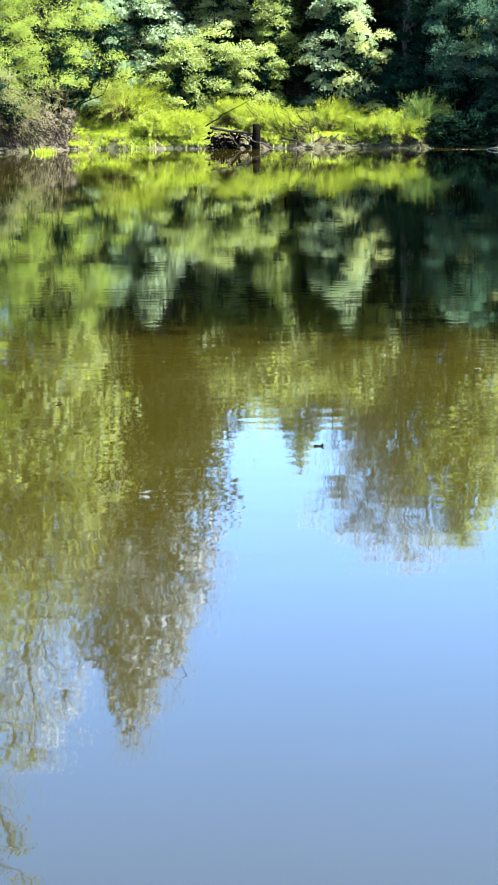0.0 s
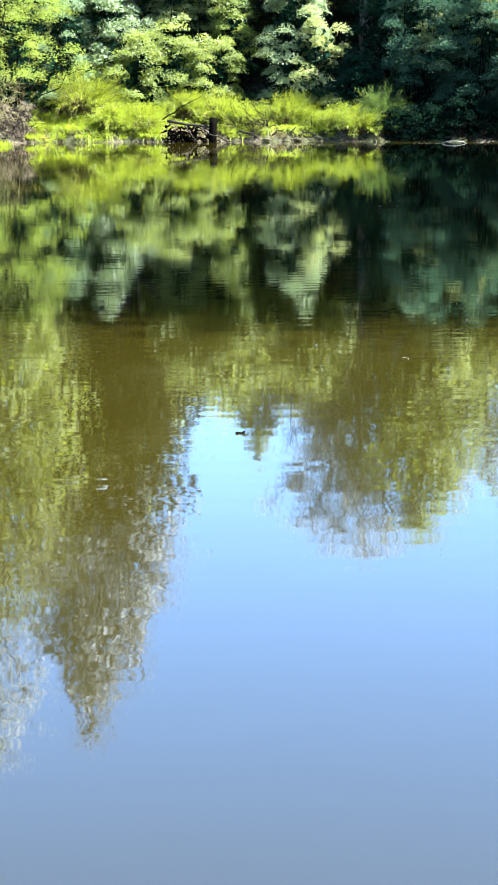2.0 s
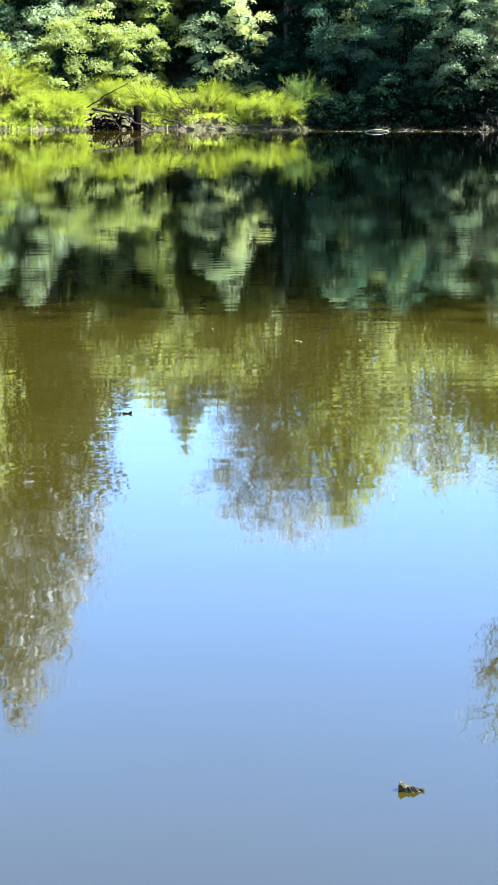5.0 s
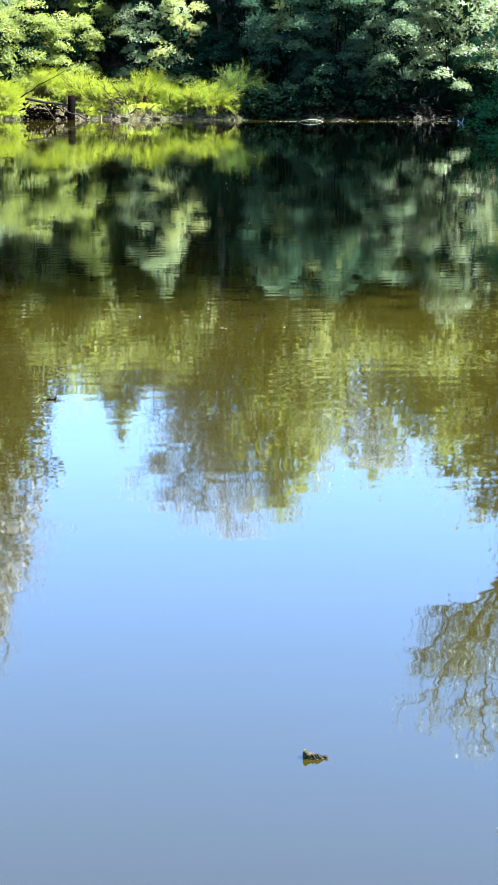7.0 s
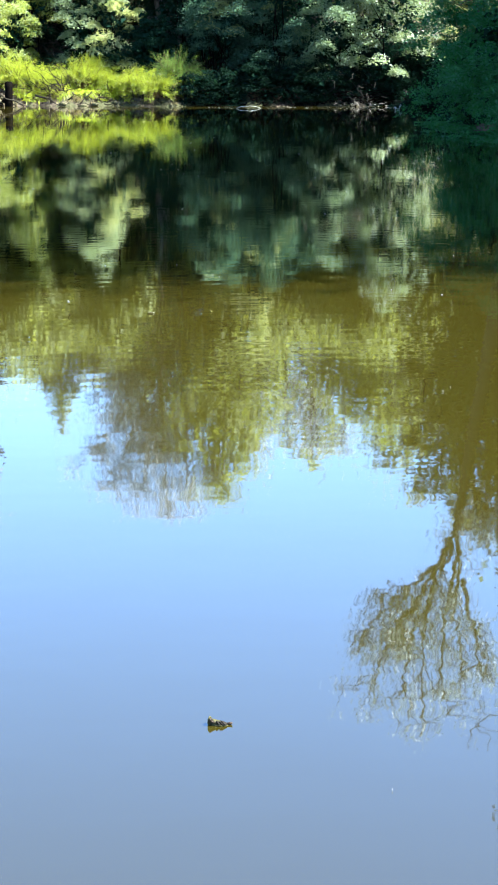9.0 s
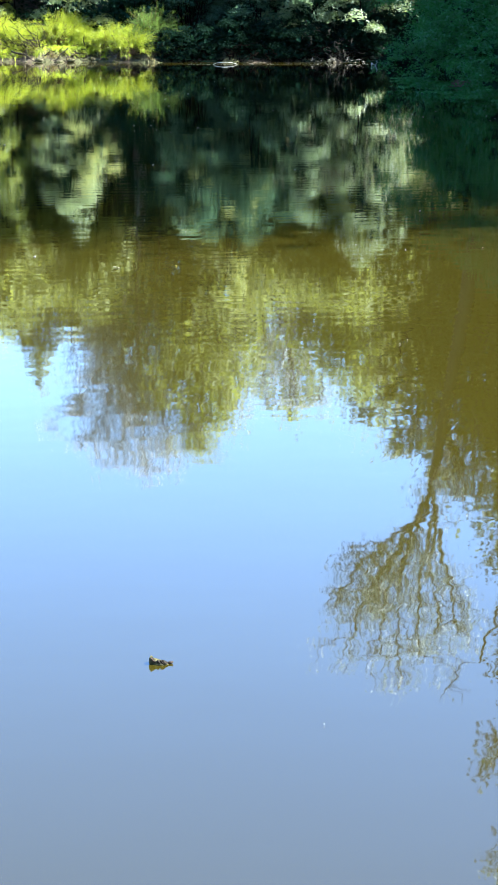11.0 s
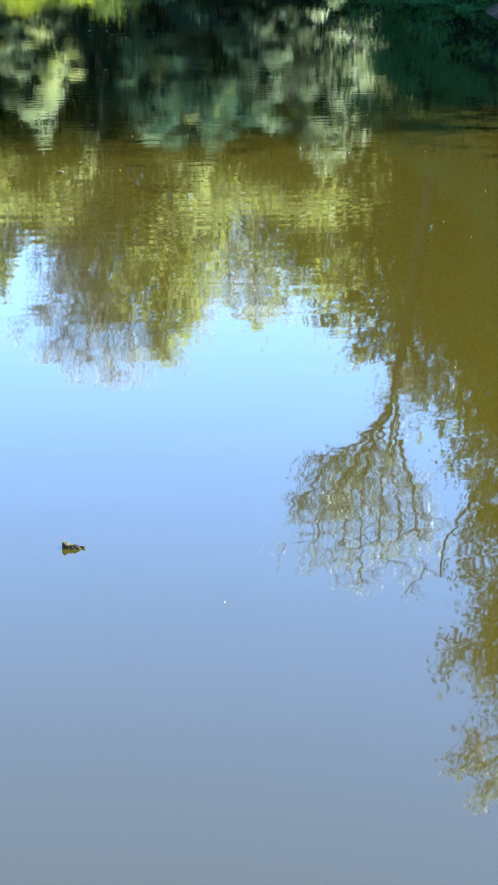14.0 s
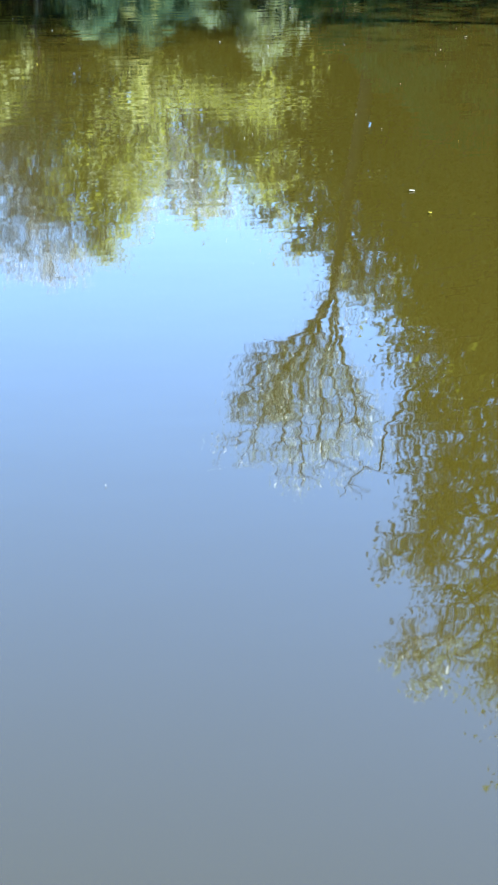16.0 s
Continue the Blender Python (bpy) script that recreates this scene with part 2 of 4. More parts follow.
    t.links.new(up, p.inputs["Normal"])
    out = t.nodes.new("ShaderNodeOutputMaterial")
    t.links.new(p.outputs[0], out.inputs["Surface"])
    return m


M_SOIL, M_WATER = ground_material(), water_material()


# ---- building helpers ----
def mesh_of(name, shape, mat, smooth=True):
    verts, faces = shape
    me = bpy.data.meshes.new(name)
    me.from_pydata(verts if isinstance(verts, list) else verts.tolist(), [], faces if isinstance(faces, list) else faces.tolist())
    me.materials.append(mat)
    if smooth:
        me.polygons.foreach_set("use_smooth", [True] * len(me.polygons))
    me.update()
    return me


def part(name, shape, mat, parent, label="", smooth=True, kind=""):
    """One mesh object under a thing or a part, built in the parent's own coordinates."""
    ob = new(name, mesh_of(name, shape, mat, smooth))
    ob.parent = parent
    return tagged(ob, label, kind=kind)


def thing(name, place, label, category, group="", kind="", turn=0.0):
    ob = new(name)
    ob.empty_display_size = 0.2
    ob.matrix_basis = pose(*place, 0, 0, turn)
    return tagged(ob, label, category, group, kind)


def whole(name, shape, mat, place, label, category, group="", kind="", smooth=True):
    ob = new(name, mesh_of(name, shape, mat, smooth))
    ob.location = place
    return tagged(ob, label, category, group, kind)


def joined(shapes):
    verts, faces, n = [], [], 0
    for v, f in shapes:
        v = np.asarray(v, float)
        verts.append(v)
        faces += [[i + n for i in face] for face in (f if isinstance(f, list) else f.tolist())]
        n += len(v)
    return np.concatenate(verts), faces


def tube(path, radii, sides=7, rough=0.0, rng=None):
    """A round branch along a path, closed at both ends."""
    path, radii = np.asarray(path, float), np.asarray(radii, float)
    n = len(path)
    ways = np.gradient(path, axis=0)
    ways /= np.linalg.norm(ways, axis=1)[:, None] + 1e-9
    ref = np.array([0.0, 0, 1]) if abs(ways[:, 2]).mean() < 0.8 else np.array([1.0, 0, 0])
    a = np.cross(ways, ref)
    a /= np.linalg.norm(a, axis=1)[:, None] + 1e-9
    b = np.cross(ways, a)
    th = np.arange(sides) * 2 * np.pi / sides
    r = radii[:, None] * (1 + (rough * rng.standard_normal((n, sides)) if rng is not None else 0))
    v = path[:, None] + r[..., None] * (np.cos(th)[None, :, None] * a[:, None] + np.sin(th)[None, :, None] * b[:, None])
    faces = []
    for i in range(n - 1):
        for k in range(sides):
            k2 = (k + 1) % sides
            faces.append([i * sides + k, i * sides + k2, (i + 1) * sides + k2, (i + 1) * sides + k])
    faces.append(list(range(sides))[::-1])
    faces.append([(n - 1) * sides + k for k in range(sides)])
    return v.reshape(-1, 3), faces


def bent(a, b, rng, wobble=0.06, n=7, sag=0.0):
    """A crooked line from a to b."""
    a, b = np.asarray(a, float), np.asarray(b, float)
    u = np.linspace(0, 1, n)[:, None]
    off = rng.standard_normal((n, 3)) * wobble * np.linalg.norm(b - a) * np.sin(np.pi * u)
    p = a + (b - a) * u + off
    p[:, 2] -= sag * np.sin(np.pi * u[:, 0])
    return p


def leaves(at, size, rng, aspect=0.55, lift=0.25, fold=0.18, droop=0.0, seek=0.0):
    """Folded leaf blades at the given points, two triangles each. lift: how much they face upwards; seek: how much they turn to the open light."""
    n = len(at)
    nrm = rng.standard_normal((n, 3))
    nrm[:, 2] = np.abs(nrm[:, 2]) + lift * 2
    nrm += seek * np.array([0.75, -0.75, 0.75])
    nrm /= np.linalg.norm(nrm, axis=1)[:, None]
    way = np.cross(nrm, rng.standard_normal((n, 3)))
    way[:, 2] -= droop
    way /= np.linalg.norm(way, axis=1)[:, None] + 1e-9
    side = np.cross(nrm, way)
    side /= np.linalg.norm(side, axis=1)[:, None] + 1e-9
    ln = (size * rng.uniform(0.6, 1.35, n))[:, None]
    wd = ln * aspect * 0.5
    v = np.stack([at - way * ln / 2, at + side * wd + nrm * ln * fold, at + way * ln / 2, at - side * wd + nrm * ln * fold], 1)
    base = np.arange(n)[:, None] * 4
    f = np.concatenate([base + [0, 1, 2], base + [0, 2, 3]])
    return v.reshape(-1, 3), f


def blades(at, way, length, rng, width=0.012, droop=0.6, spread=0.35, segs=3):
    """Arching grass blades or thin shoots: tapering ribbons that start at the points and lean along way."""
    n = len(at)
    d = np.asarray(way, float) + spread * rng.standard_normal((n, 3))
    d /= np.linalg.norm(d, axis=1)[:, None]
    ln = length * rng.uniform(0.5, 1.2, n)
    dr = droop * rng.uniform(0.4, 1.4, n)
    u = np.linspace(0, 1, segs + 1)
    p = at[:, None] + d[:, None] * (ln[:, None] * u)[..., None]
    p[..., 2] -= (dr * ln)[:, None] * u ** 2
    side = np.cross(d, rng.standard_normal((n, 3)))
    side /= np.linalg.norm(side, axis=1)[:, None] + 1e-9
    w = width * rng.uniform(0.6, 1.4, n)[:, None] * (1 - u[None] ** 2 * 0.92)
    v = np.stack([p - side[:, None] * w[..., None] / 2, p + side[:, None] * w[..., None] / 2], 2)
    k = 2 * (segs + 1)
    q = np.array([[2 * i, 2 * i + 1, 2 * i + 3, 2 * i + 2] for i in range(segs)])
    f = (np.arange(n)[:, None, None] * k + q[None]).reshape(-1, 4)
    return v.reshape(-1, 3), f


def clumped(centres, per, spread, rng, squash=0.7):
    """Points gathered in clumps round the centres."""
    c = np.repeat(centres, per, axis=0)
    off = rng.standard_normal(c.shape)
    off[:, 2] *= squash
    return c + off * spread


# ---- the ground and the water ----
def smooth(a, b, x):
    u = np.clip((x - a) / (b - a), 0, 1)
    return u * u * (3 - 2 * u)


def far_shore(x):
    return 60.2 - 2.6 * smooth(-4.8, -7.5, x) - 0.6 * smooth(2, 7, x) - 25 * smooth(-14, -60, x) + 0.22 * np.sin(x * 2.1) + 0.12 * np.sin(x * 5.3 + 1)


def right_shore(y):
    return 10.4 + 0.12 * np.clip(y - 36, 0, None) * (1 + 0.4 * smooth(44, 52, y)) + 1.5 * smooth(34, 14, y) + 0.25 * np.sin(y * 1.3)


def near_shore(x):
    return 0.55 - 0.2 * np.sin(x * 0.7)


def land(x, y):
    """Metres inland of the water's edge, below zero in the river."""
    return np.maximum(np.maximum(y - far_shore(x), x - right_shore(y)), near_shore(x) - y)


def height(x, y):
    d = land(x, y)
    far = smooth(30, 50, y)
    bank = 0.10 * smooth(0, 0.15, d) + 0.35 * smooth(0.15, 0.9, d) + 0.55 * smooth(1.0, 3.0, d) * (0.3 + 0.7 * far) + 5.0 * smooth(3, 20, d) * (0.25 + 0.75 * far) + 4 * smooth(20, 120, d)
    bank = bank + 0.30 * smooth(-5.2, -6.2, x) * smooth(0.1, 1.0, d) * far
    bed = -1.6 * smooth(0, 5, -d) - 0.05
    rough = 0.05 * np.sin(x * 3.1 + 2 * np.sin(y * 1.7)) * np.sin(y * 2.7 + x) + 0.03 * np.sin(x * 9.7) * np.sin(y * 8.3)
    return np.where(d > 0, bank + rough * smooth(0.1, 0.5, d), bed)


def axis(a, b, step, reach, grow=1.25):
    inner = list(np.arange(a, b, step))
    lo, hi, s = [a], [b], step
    while hi[-1] < reach:
        s *= grow
        lo.append(lo[-1] - s)
        hi.append(hi[-1] + s)
    return np.array(lo[:0:-1] + inner + hi)


gx = axis(-14, 20, 0.28, 1500)
gy = np.concatenate([np.array([-1500, -800, -400, -200, -100, -50, -25, -12, -7]), np.arange(-4, 4, 0.4), np.arange(4, 34, 1.5), np.arange(34, 57, 0.5), np.arange(57, 66, 0.16), np.arange(66, 80, 0.7), np.array([81, 84, 90, 100, 120, 150, 200, 300, 500, 900, 1500])])
X, Y = np.meshgrid(gx, gy)
Z = height(X, Y)
nx, ny = len(gx), len(gy)
idx = np.arange(nx * ny).reshape(ny, nx)
gf = np.stack([idx[:-1, :-1], idx[:-1, 1:], idx[1:, 1:], idx[1:, :-1]], -1).reshape(-1, 4)
whole("ground", (np.stack([X, Y, Z], -1).reshape(-1, 3), gf), M_SOIL, (0, 0, 0), "brown earth river banks with leaf litter and bare soil", "ground", kind="structure")
wv = [(-300, -3, 0), (60, -3, 0), (60, 90, 0), (-300, 90, 0)]
whole("water", (wv, [[0, 1, 2, 3]]), M_WATER, (0, 0, 0), "calm brown river water mirroring trees and blue sky", "river", kind="structure")


# ---- trees ----
def crown_points(height_m, profile, clumps, rng, shell=0.55):
    """Clump centres inside an uneven crown given by (share of the height, radius) pairs."""
    zs, rs = np.array(profile).T
    u = np.linspace(zs[0], zs[-1], 200)
    w = np.interp(u, zs, rs) ** 1.3 + 0.05
    z = rng.choice(u, clumps, p=w / w.sum()) + rng.uniform(-0.012, 0.012, clumps)
    th = rng.uniform(0, 2 * np.pi, clumps)
    ph = rng.uniform(0, 6.28, 4)
    uneven = 1 + 0.16 * np.sin(3 * th + 14 * z + ph[0]) + 0.12 * np.sin(5 * th - 23 * z + ph[1]) + 0.08 * np.sin(2 * th + 41 * z + ph[2])
    r = np.interp(z, zs, rs) * uneven * rng.uniform(0, 1, clumps) ** shell
    return np.stack([r * np.cos(th), r * np.sin(th), z * height_m], -1)


def merged(shapes):
    """Leaf meshes in one."""
    n, faces = 0, []
    for v, f in shapes:
        faces.append(f + n)
        n += len(v)
    return np.concatenate([s[0] for s in shapes]), np.concatenate(faces)


def tree(name, x, y, height_m, profile, clumps, per, leaf, mat, label, category="tree", trunk_r=0.22, lean=(0, 0), seed=0, bark=None, limbs=7, spread=0.36,
         group="", twigs=True, droop=0.0, aspect=0.55, base=None, squash=0.7, core=0, core_top=0.86, core_leaf=0.34, core_r=0.74, shift=0.0, count=1.9, upper=None):
    rng = np.random.default_rng(seed)
    bark = bark or M_BARK
    z0 = float(height(np.array(x), np.array(y))) - 0.15 if base is None else base
    root = thing(name, (x, y, z0), label, category, group)
    top = height_m * min(0.96, profile[-1][0])
    tp = bent((0, 0, 0), (lean[0], lean[1], top), rng, 0.012, 12)
    part("trunk", tube(tp, trunk_r * np.concatenate([[1.35], np.linspace(1, 0.12, 11)]), 9, 0.05, rng), bark, root)
    at = crown_points(height_m, profile, clumps, rng)
    at[:, :2] += np.array(lean) * (at[:, 2:] / top)
    at[:, 0] += shift * at[:, 2] / top
    lead = rng.choice(len(at), min(limbs, len(at)), replace=False)
    ends = []
    for k in lead:
        e = at[k]
        s = np.clip(e[2] / top - rng.uniform(0.08, 0.22), 0.06, 0.95)
        i = s * 11
        p0 = np.array([np.interp(i, np.arange(12), tp[:, c]) for c in range(3)])
        lp = bent(p0, e, rng, 0.06, 7, sag=-0.08 * np.linalg.norm(e - p0))
        r0 = trunk_r * (1 - 0.8 * s) * 0.5
        part("limb", tube(lp, np.linspace(r0, r0 * 0.2, 7), 6), bark, root)
        ends.append(lp)
    if twigs:
        joints = np.concatenate([lp[2:] for lp in ends] + [tp[4:]])
        shapes = []
        for e in at[:: max(1, len(at) // 180)]:
            j = joints[np.argmin(((joints - e) ** 2).sum(1) + 3.0 * np.clip(joints[:, 2] - e[2], 0, None) ** 2)]
            shapes.append(tube(bent(j, e, rng, 0.07, 4), [0.035, 0.024, 0.016, 0.008], 3))
        part("twigs", joined(shapes), bark, root, kind="stuff")
    inner = np.zeros((0, 3))
    if core:
        # the dense middle of the crown, where the leaves overlap
        inner = crown_points(height_m * 0.97, [(z, r * core_r) for z, r in profile], core, rng)
        inner = inner[inner[:, 2] > 0.3 * height_m]
        inner = inner[inner[:, 2] < (core_top + rng.normal(0, 0.06, len(inner))) * height_m]
        inner[:, :2] += np.array(lean) * (inner[:, 2:] / top)
        inner[:, 0] += shift * inner[:, 2] / top
    if upper:
        # the thin top, in a leaf colour of its own
        share, thin, top_mat = upper
        high = at[:, 2] > (share + rng.normal(0, 0.05, len(at))) * height_m
        tops = [leaves(clumped(at[high], int(per * count * thin), spread, rng, squash), leaf * 0.85, rng, aspect=aspect, seek=1.0)]
        if core:
            up = inner[:, 2] > (share + rng.normal(0, 0.05, len(inner))) * height_m
            tops.append(leaves(inner[up & (rng.uniform(0, 1, len(inner)) < 0.95)], core_leaf * 0.95, rng, aspect=0.62, lift=0.1, seek=1.5))
            inner = inner[~up]
        part("thin_crown", merged(tops), top_mat, root, "thin duller upper foliage", kind="stuff")
        at = at[~high]
    shapes = [leaves(clumped(at, int(per * count), spread, rng, squash), leaf * 0.92, rng, aspect=aspect, droop=droop, seek=2.0)]
    if core:
        shapes.append(leaves(inner, core_leaf, rng, aspect=0.62, lift=0.1, seek=2.6))
    part("crown", merged(shapes), mat, root, kind="stuff")
    return root


def bough(root, start, tip, rng, mat, leaf=0.12, sprigs=9, per=16, r=0.05, spread=0.16, bark=None, sway=0.07):
    """A limb of a tree, from and to places in the world, with sprigs of leaves along its outer part."""
    o = np.array(root.matrix_basis.translation)
    a, b = np.asarray(start, float) - o, np.asarray(tip, float) - o
    line = bent(a, b, rng, sway, 9, sag=-0.05 * np.linalg.norm(b - a))
    limb = part("limb", tube(line, np.linspace(r, r * 0.22, 9), 6), bark or M_BARK, root)
    ln = np.linalg.norm(b - a)
    ends, twigs = [line[-1]], []
    for _ in range(sprigs):
        i = rng.uniform(2.5, 8)
        p = np.array([np.interp(i, np.arange(9), line[:, c]) for c in range(3)])
        q = p + ((b - a) / ln * 0.5 + rng.normal(0, 0.75, 3)) * min(ln, 2.2) * 0.18
        twigs.append(tube(bent(p, q, rng, 0.1, 4), [0.014, 0.011, 0.008, 0.005], 3))
        ends += [q, p + (q - p) * 0.6]
    part("twigs", joined(twigs), bark or M_BARK, limb, kind="stuff")
    if per:
        part("foliage", leaves(clumped(np.array(ends), per, spread, rng, 0.6), leaf, rng, aspect=0.6, seek=0.6), mat, limb, kind="stuff")
    return limb


def open_tree(name, x, y, trunk, leaders, label, seed, mat, trunk_r=0.16, bark=None, sub=9, sprigs=5, leaf=0.11, per=14, spread=0.15, reach=1.1, limb_r=0.3):
    """A tree whose branching shows: a trunk, crooked leaders (across and height), side boughs with sprigs of small leaves and sky between them."""
    rng = np.random.default_rng(seed)
    bark = bark or M_BARK
    z0 = float(height(np.array(x), np.array(y))) - 0.15
    root = thing(name, (x, y, z0), label, "tree")
    line = np.array([[px - x, 0.0, pz - z0] for px, pz in trunk])
    part("trunk", tube(line, np.linspace(trunk_r * 1.3, trunk_r * 0.6, len(line)), 9, 0.05, rng), bark, root)
    for lead in leaders:
        pts = np.array([[px - x, 0.25 * (k > 0) * rng.normal(), pz - z0] for k, (px, pz) in enumerate(lead)])
        u = np.linspace(0, len(pts) - 1, 6 * len(pts))
        fine = np.stack([np.interp(u, np.arange(len(pts)), pts[:, c]) for c in range(3)], -1)
        fine += rng.normal(0, 0.03, fine.shape)
        limb = part("limb", tube(fine, np.linspace(trunk_r * limb_r, 0.014, len(fine)), 6), bark, root)
        ends, twigs = [fine[-1]], []
        for _ in range(sub):
            i = rng.uniform(0.22, 1) * (len(fine) - 1)
            p = np.array([np.interp(i, np.arange(len(fine)), fine[:, c]) for c in range(3)])
            q = p + np.array([rng.normal(0, 0.55), rng.normal(0, 0.55), rng.uniform(0.15, 0.9)]) * reach
            side = bent(p, q, rng, 0.09, 5)
            twigs.append(tube(side, [0.028, 0.022, 0.017, 0.012, 0.007], 4))
            ends.append(q)
            for _ in range(sprigs):
                s0 = side[rng.integers(1, 5)]
                e = s0 + rng.normal(0, 0.26, 3) * reach + np.array([0, 0, 0.1])
                twigs.append(tube(bent(s0, e, rng, 0.1, 3), [0.011, 0.008, 0.005], 3))
                ends.append(e)
        part("twigs", joined(twigs), bark, limb, kind="stuff")
        part("foliage", leaves(clumped(np.array(ends), per, spread, rng, 0.6), leaf, rng, aspect=0.6, seek=0.8), mat, limb, kind="stuff")
    return root


TALL_CONE = [(0.24, 2.2), (0.34, 3.1), (0.5, 2.8), (0.6, 2.75), (0.7, 2.65), (0.8, 2.1), (0.9, 1.3), (1.0, 0.3)]
ROUND = [(0.12, 1.8), (0.3, 3.2), (0.55, 3.8), (0.8, 3.0), (0.93, 1.8), (1.0, 0.6)]
OPEN = [(0.45, 0.8), (0.6, 2.0), (0.78, 2.7), (0.92, 2.2), (1.0, 0.9)]
FIR = [(0.12, 1.9), (0.5, 1.7), (0.74, 1.0), (0.9, 0.45), (1.0, 0.06)]


def scaled(profile, k):
    return [(z, r * k) for z, r in profile]


# the far bank's tall trees, from upstream to downstream
upstream_tree = tree("tall_tree", -11.6, 61.5, 27.0, scaled(ROUND, 1.12), 430, 50, 0.11, M_SUNNY, "tall broadleaf tree in bright yellow-green leaf on the far bank", seed=11, trunk_r=0.32, spread=0.5, core=13000, core_top=0.82, core_leaf=0.36, core_r=0.85, upper=(0.5, 1.2, M_OLIVE))
tree("leaning_tree", -7.4, 61.0, 14.5, [(0.14, 1.6), (0.3, 2.7), (0.55, 3.1), (0.8, 2.4), (1.0, 0.8)], 330, 72, 0.085, M_SUNNY, "bright green broadleaf tree leaning over the river", seed=12, trunk_r=0.2, lean=(0.8, -1.2), spread=0.5, core=8000, core_leaf=0.3, core_r=0.88, upper=(0.72, 1.1, M_OLIVE))
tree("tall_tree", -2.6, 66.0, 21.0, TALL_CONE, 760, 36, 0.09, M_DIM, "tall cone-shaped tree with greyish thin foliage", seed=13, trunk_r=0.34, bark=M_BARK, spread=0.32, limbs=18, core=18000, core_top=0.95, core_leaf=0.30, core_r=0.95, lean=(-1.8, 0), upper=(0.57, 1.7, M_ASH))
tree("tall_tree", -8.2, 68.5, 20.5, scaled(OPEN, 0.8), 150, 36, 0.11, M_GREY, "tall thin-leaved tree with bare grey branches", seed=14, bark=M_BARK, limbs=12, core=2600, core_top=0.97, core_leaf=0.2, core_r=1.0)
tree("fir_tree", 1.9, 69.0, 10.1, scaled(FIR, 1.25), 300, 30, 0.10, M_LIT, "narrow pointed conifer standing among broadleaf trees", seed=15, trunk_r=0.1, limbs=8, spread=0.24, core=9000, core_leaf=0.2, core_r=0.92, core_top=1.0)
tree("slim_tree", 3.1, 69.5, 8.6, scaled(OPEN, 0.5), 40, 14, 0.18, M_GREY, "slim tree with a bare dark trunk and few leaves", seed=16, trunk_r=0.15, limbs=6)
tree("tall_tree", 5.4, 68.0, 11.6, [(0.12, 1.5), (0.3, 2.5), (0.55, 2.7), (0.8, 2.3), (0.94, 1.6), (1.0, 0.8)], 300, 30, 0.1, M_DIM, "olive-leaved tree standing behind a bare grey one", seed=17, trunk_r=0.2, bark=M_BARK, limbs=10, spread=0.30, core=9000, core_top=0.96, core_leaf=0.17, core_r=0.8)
open_tree("tall_tree", 5.6, 66.6, [(5.6, 1.0), (5.6, 4.5), (5.5, 8.0), (5.5, 9.5)], [
    [(5.5, 8.6), (4.4, 10.4), (3.5, 11.8), (2.95, 12.6)],
    [(5.5, 9.2), (4.7, 11.2), (4.1, 12.8), (3.7, 13.8)],
    [(5.5, 9.4), (5.1, 11.6), (4.9, 13.2), (4.7, 14.1)],
    [(5.5, 9.5), (5.6, 12.0), (5.7, 15.2)],
    [(5.5, 9.4), (6.0, 11.8), (6.5, 13.4), (6.6, 14.4)],
    [(5.5, 9.2), (6.5, 11.6), (7.3, 12.8), (7.6, 13.5)],
    [(5.5, 8.0), (4.3, 9.4), (3.4, 10.3)]],
    "grey-branched tree in thin early leaf", 117, M_GREY, 0.22, M_PALE_BARK, sub=22, sprigs=6, leaf=0.09, per=19, spread=0.22, reach=0.9)
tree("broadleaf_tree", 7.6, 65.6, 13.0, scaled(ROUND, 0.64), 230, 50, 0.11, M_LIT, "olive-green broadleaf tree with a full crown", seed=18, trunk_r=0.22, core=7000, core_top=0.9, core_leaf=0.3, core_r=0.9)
open_tree("broadleaf_tree", 10.4, 67.5, [(10.4, 1.0), (10.3, 4.5), (10.2, 7.5)], [
    [(10.2, 7.3), (9.6, 9.0), (9.2, 11.0), (9.1, 12.6)],
    [(10.2, 7.4), (10.1, 9.5), (10.2, 12.6)],
    [(10.2, 7.5), (10.7, 9.5), (11.2, 11.2), (11.3, 12.5)],
    [(10.3, 7.3), (11.4, 9.0), (12.3, 10.6), (12.3, 12.3)],
    [(10.2, 7.0), (9.3, 8.3), (8.7, 9.8), (8.6, 11.6)]],
    "thin grey-green tree with sky showing through", 19, M_GREY, 0.16, M_BARK, sub=14, sprigs=5, leaf=0.105, per=13, spread=0.2, reach=1.0)
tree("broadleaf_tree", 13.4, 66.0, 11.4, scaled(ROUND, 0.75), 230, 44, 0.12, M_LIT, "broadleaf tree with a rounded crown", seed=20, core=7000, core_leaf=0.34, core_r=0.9)
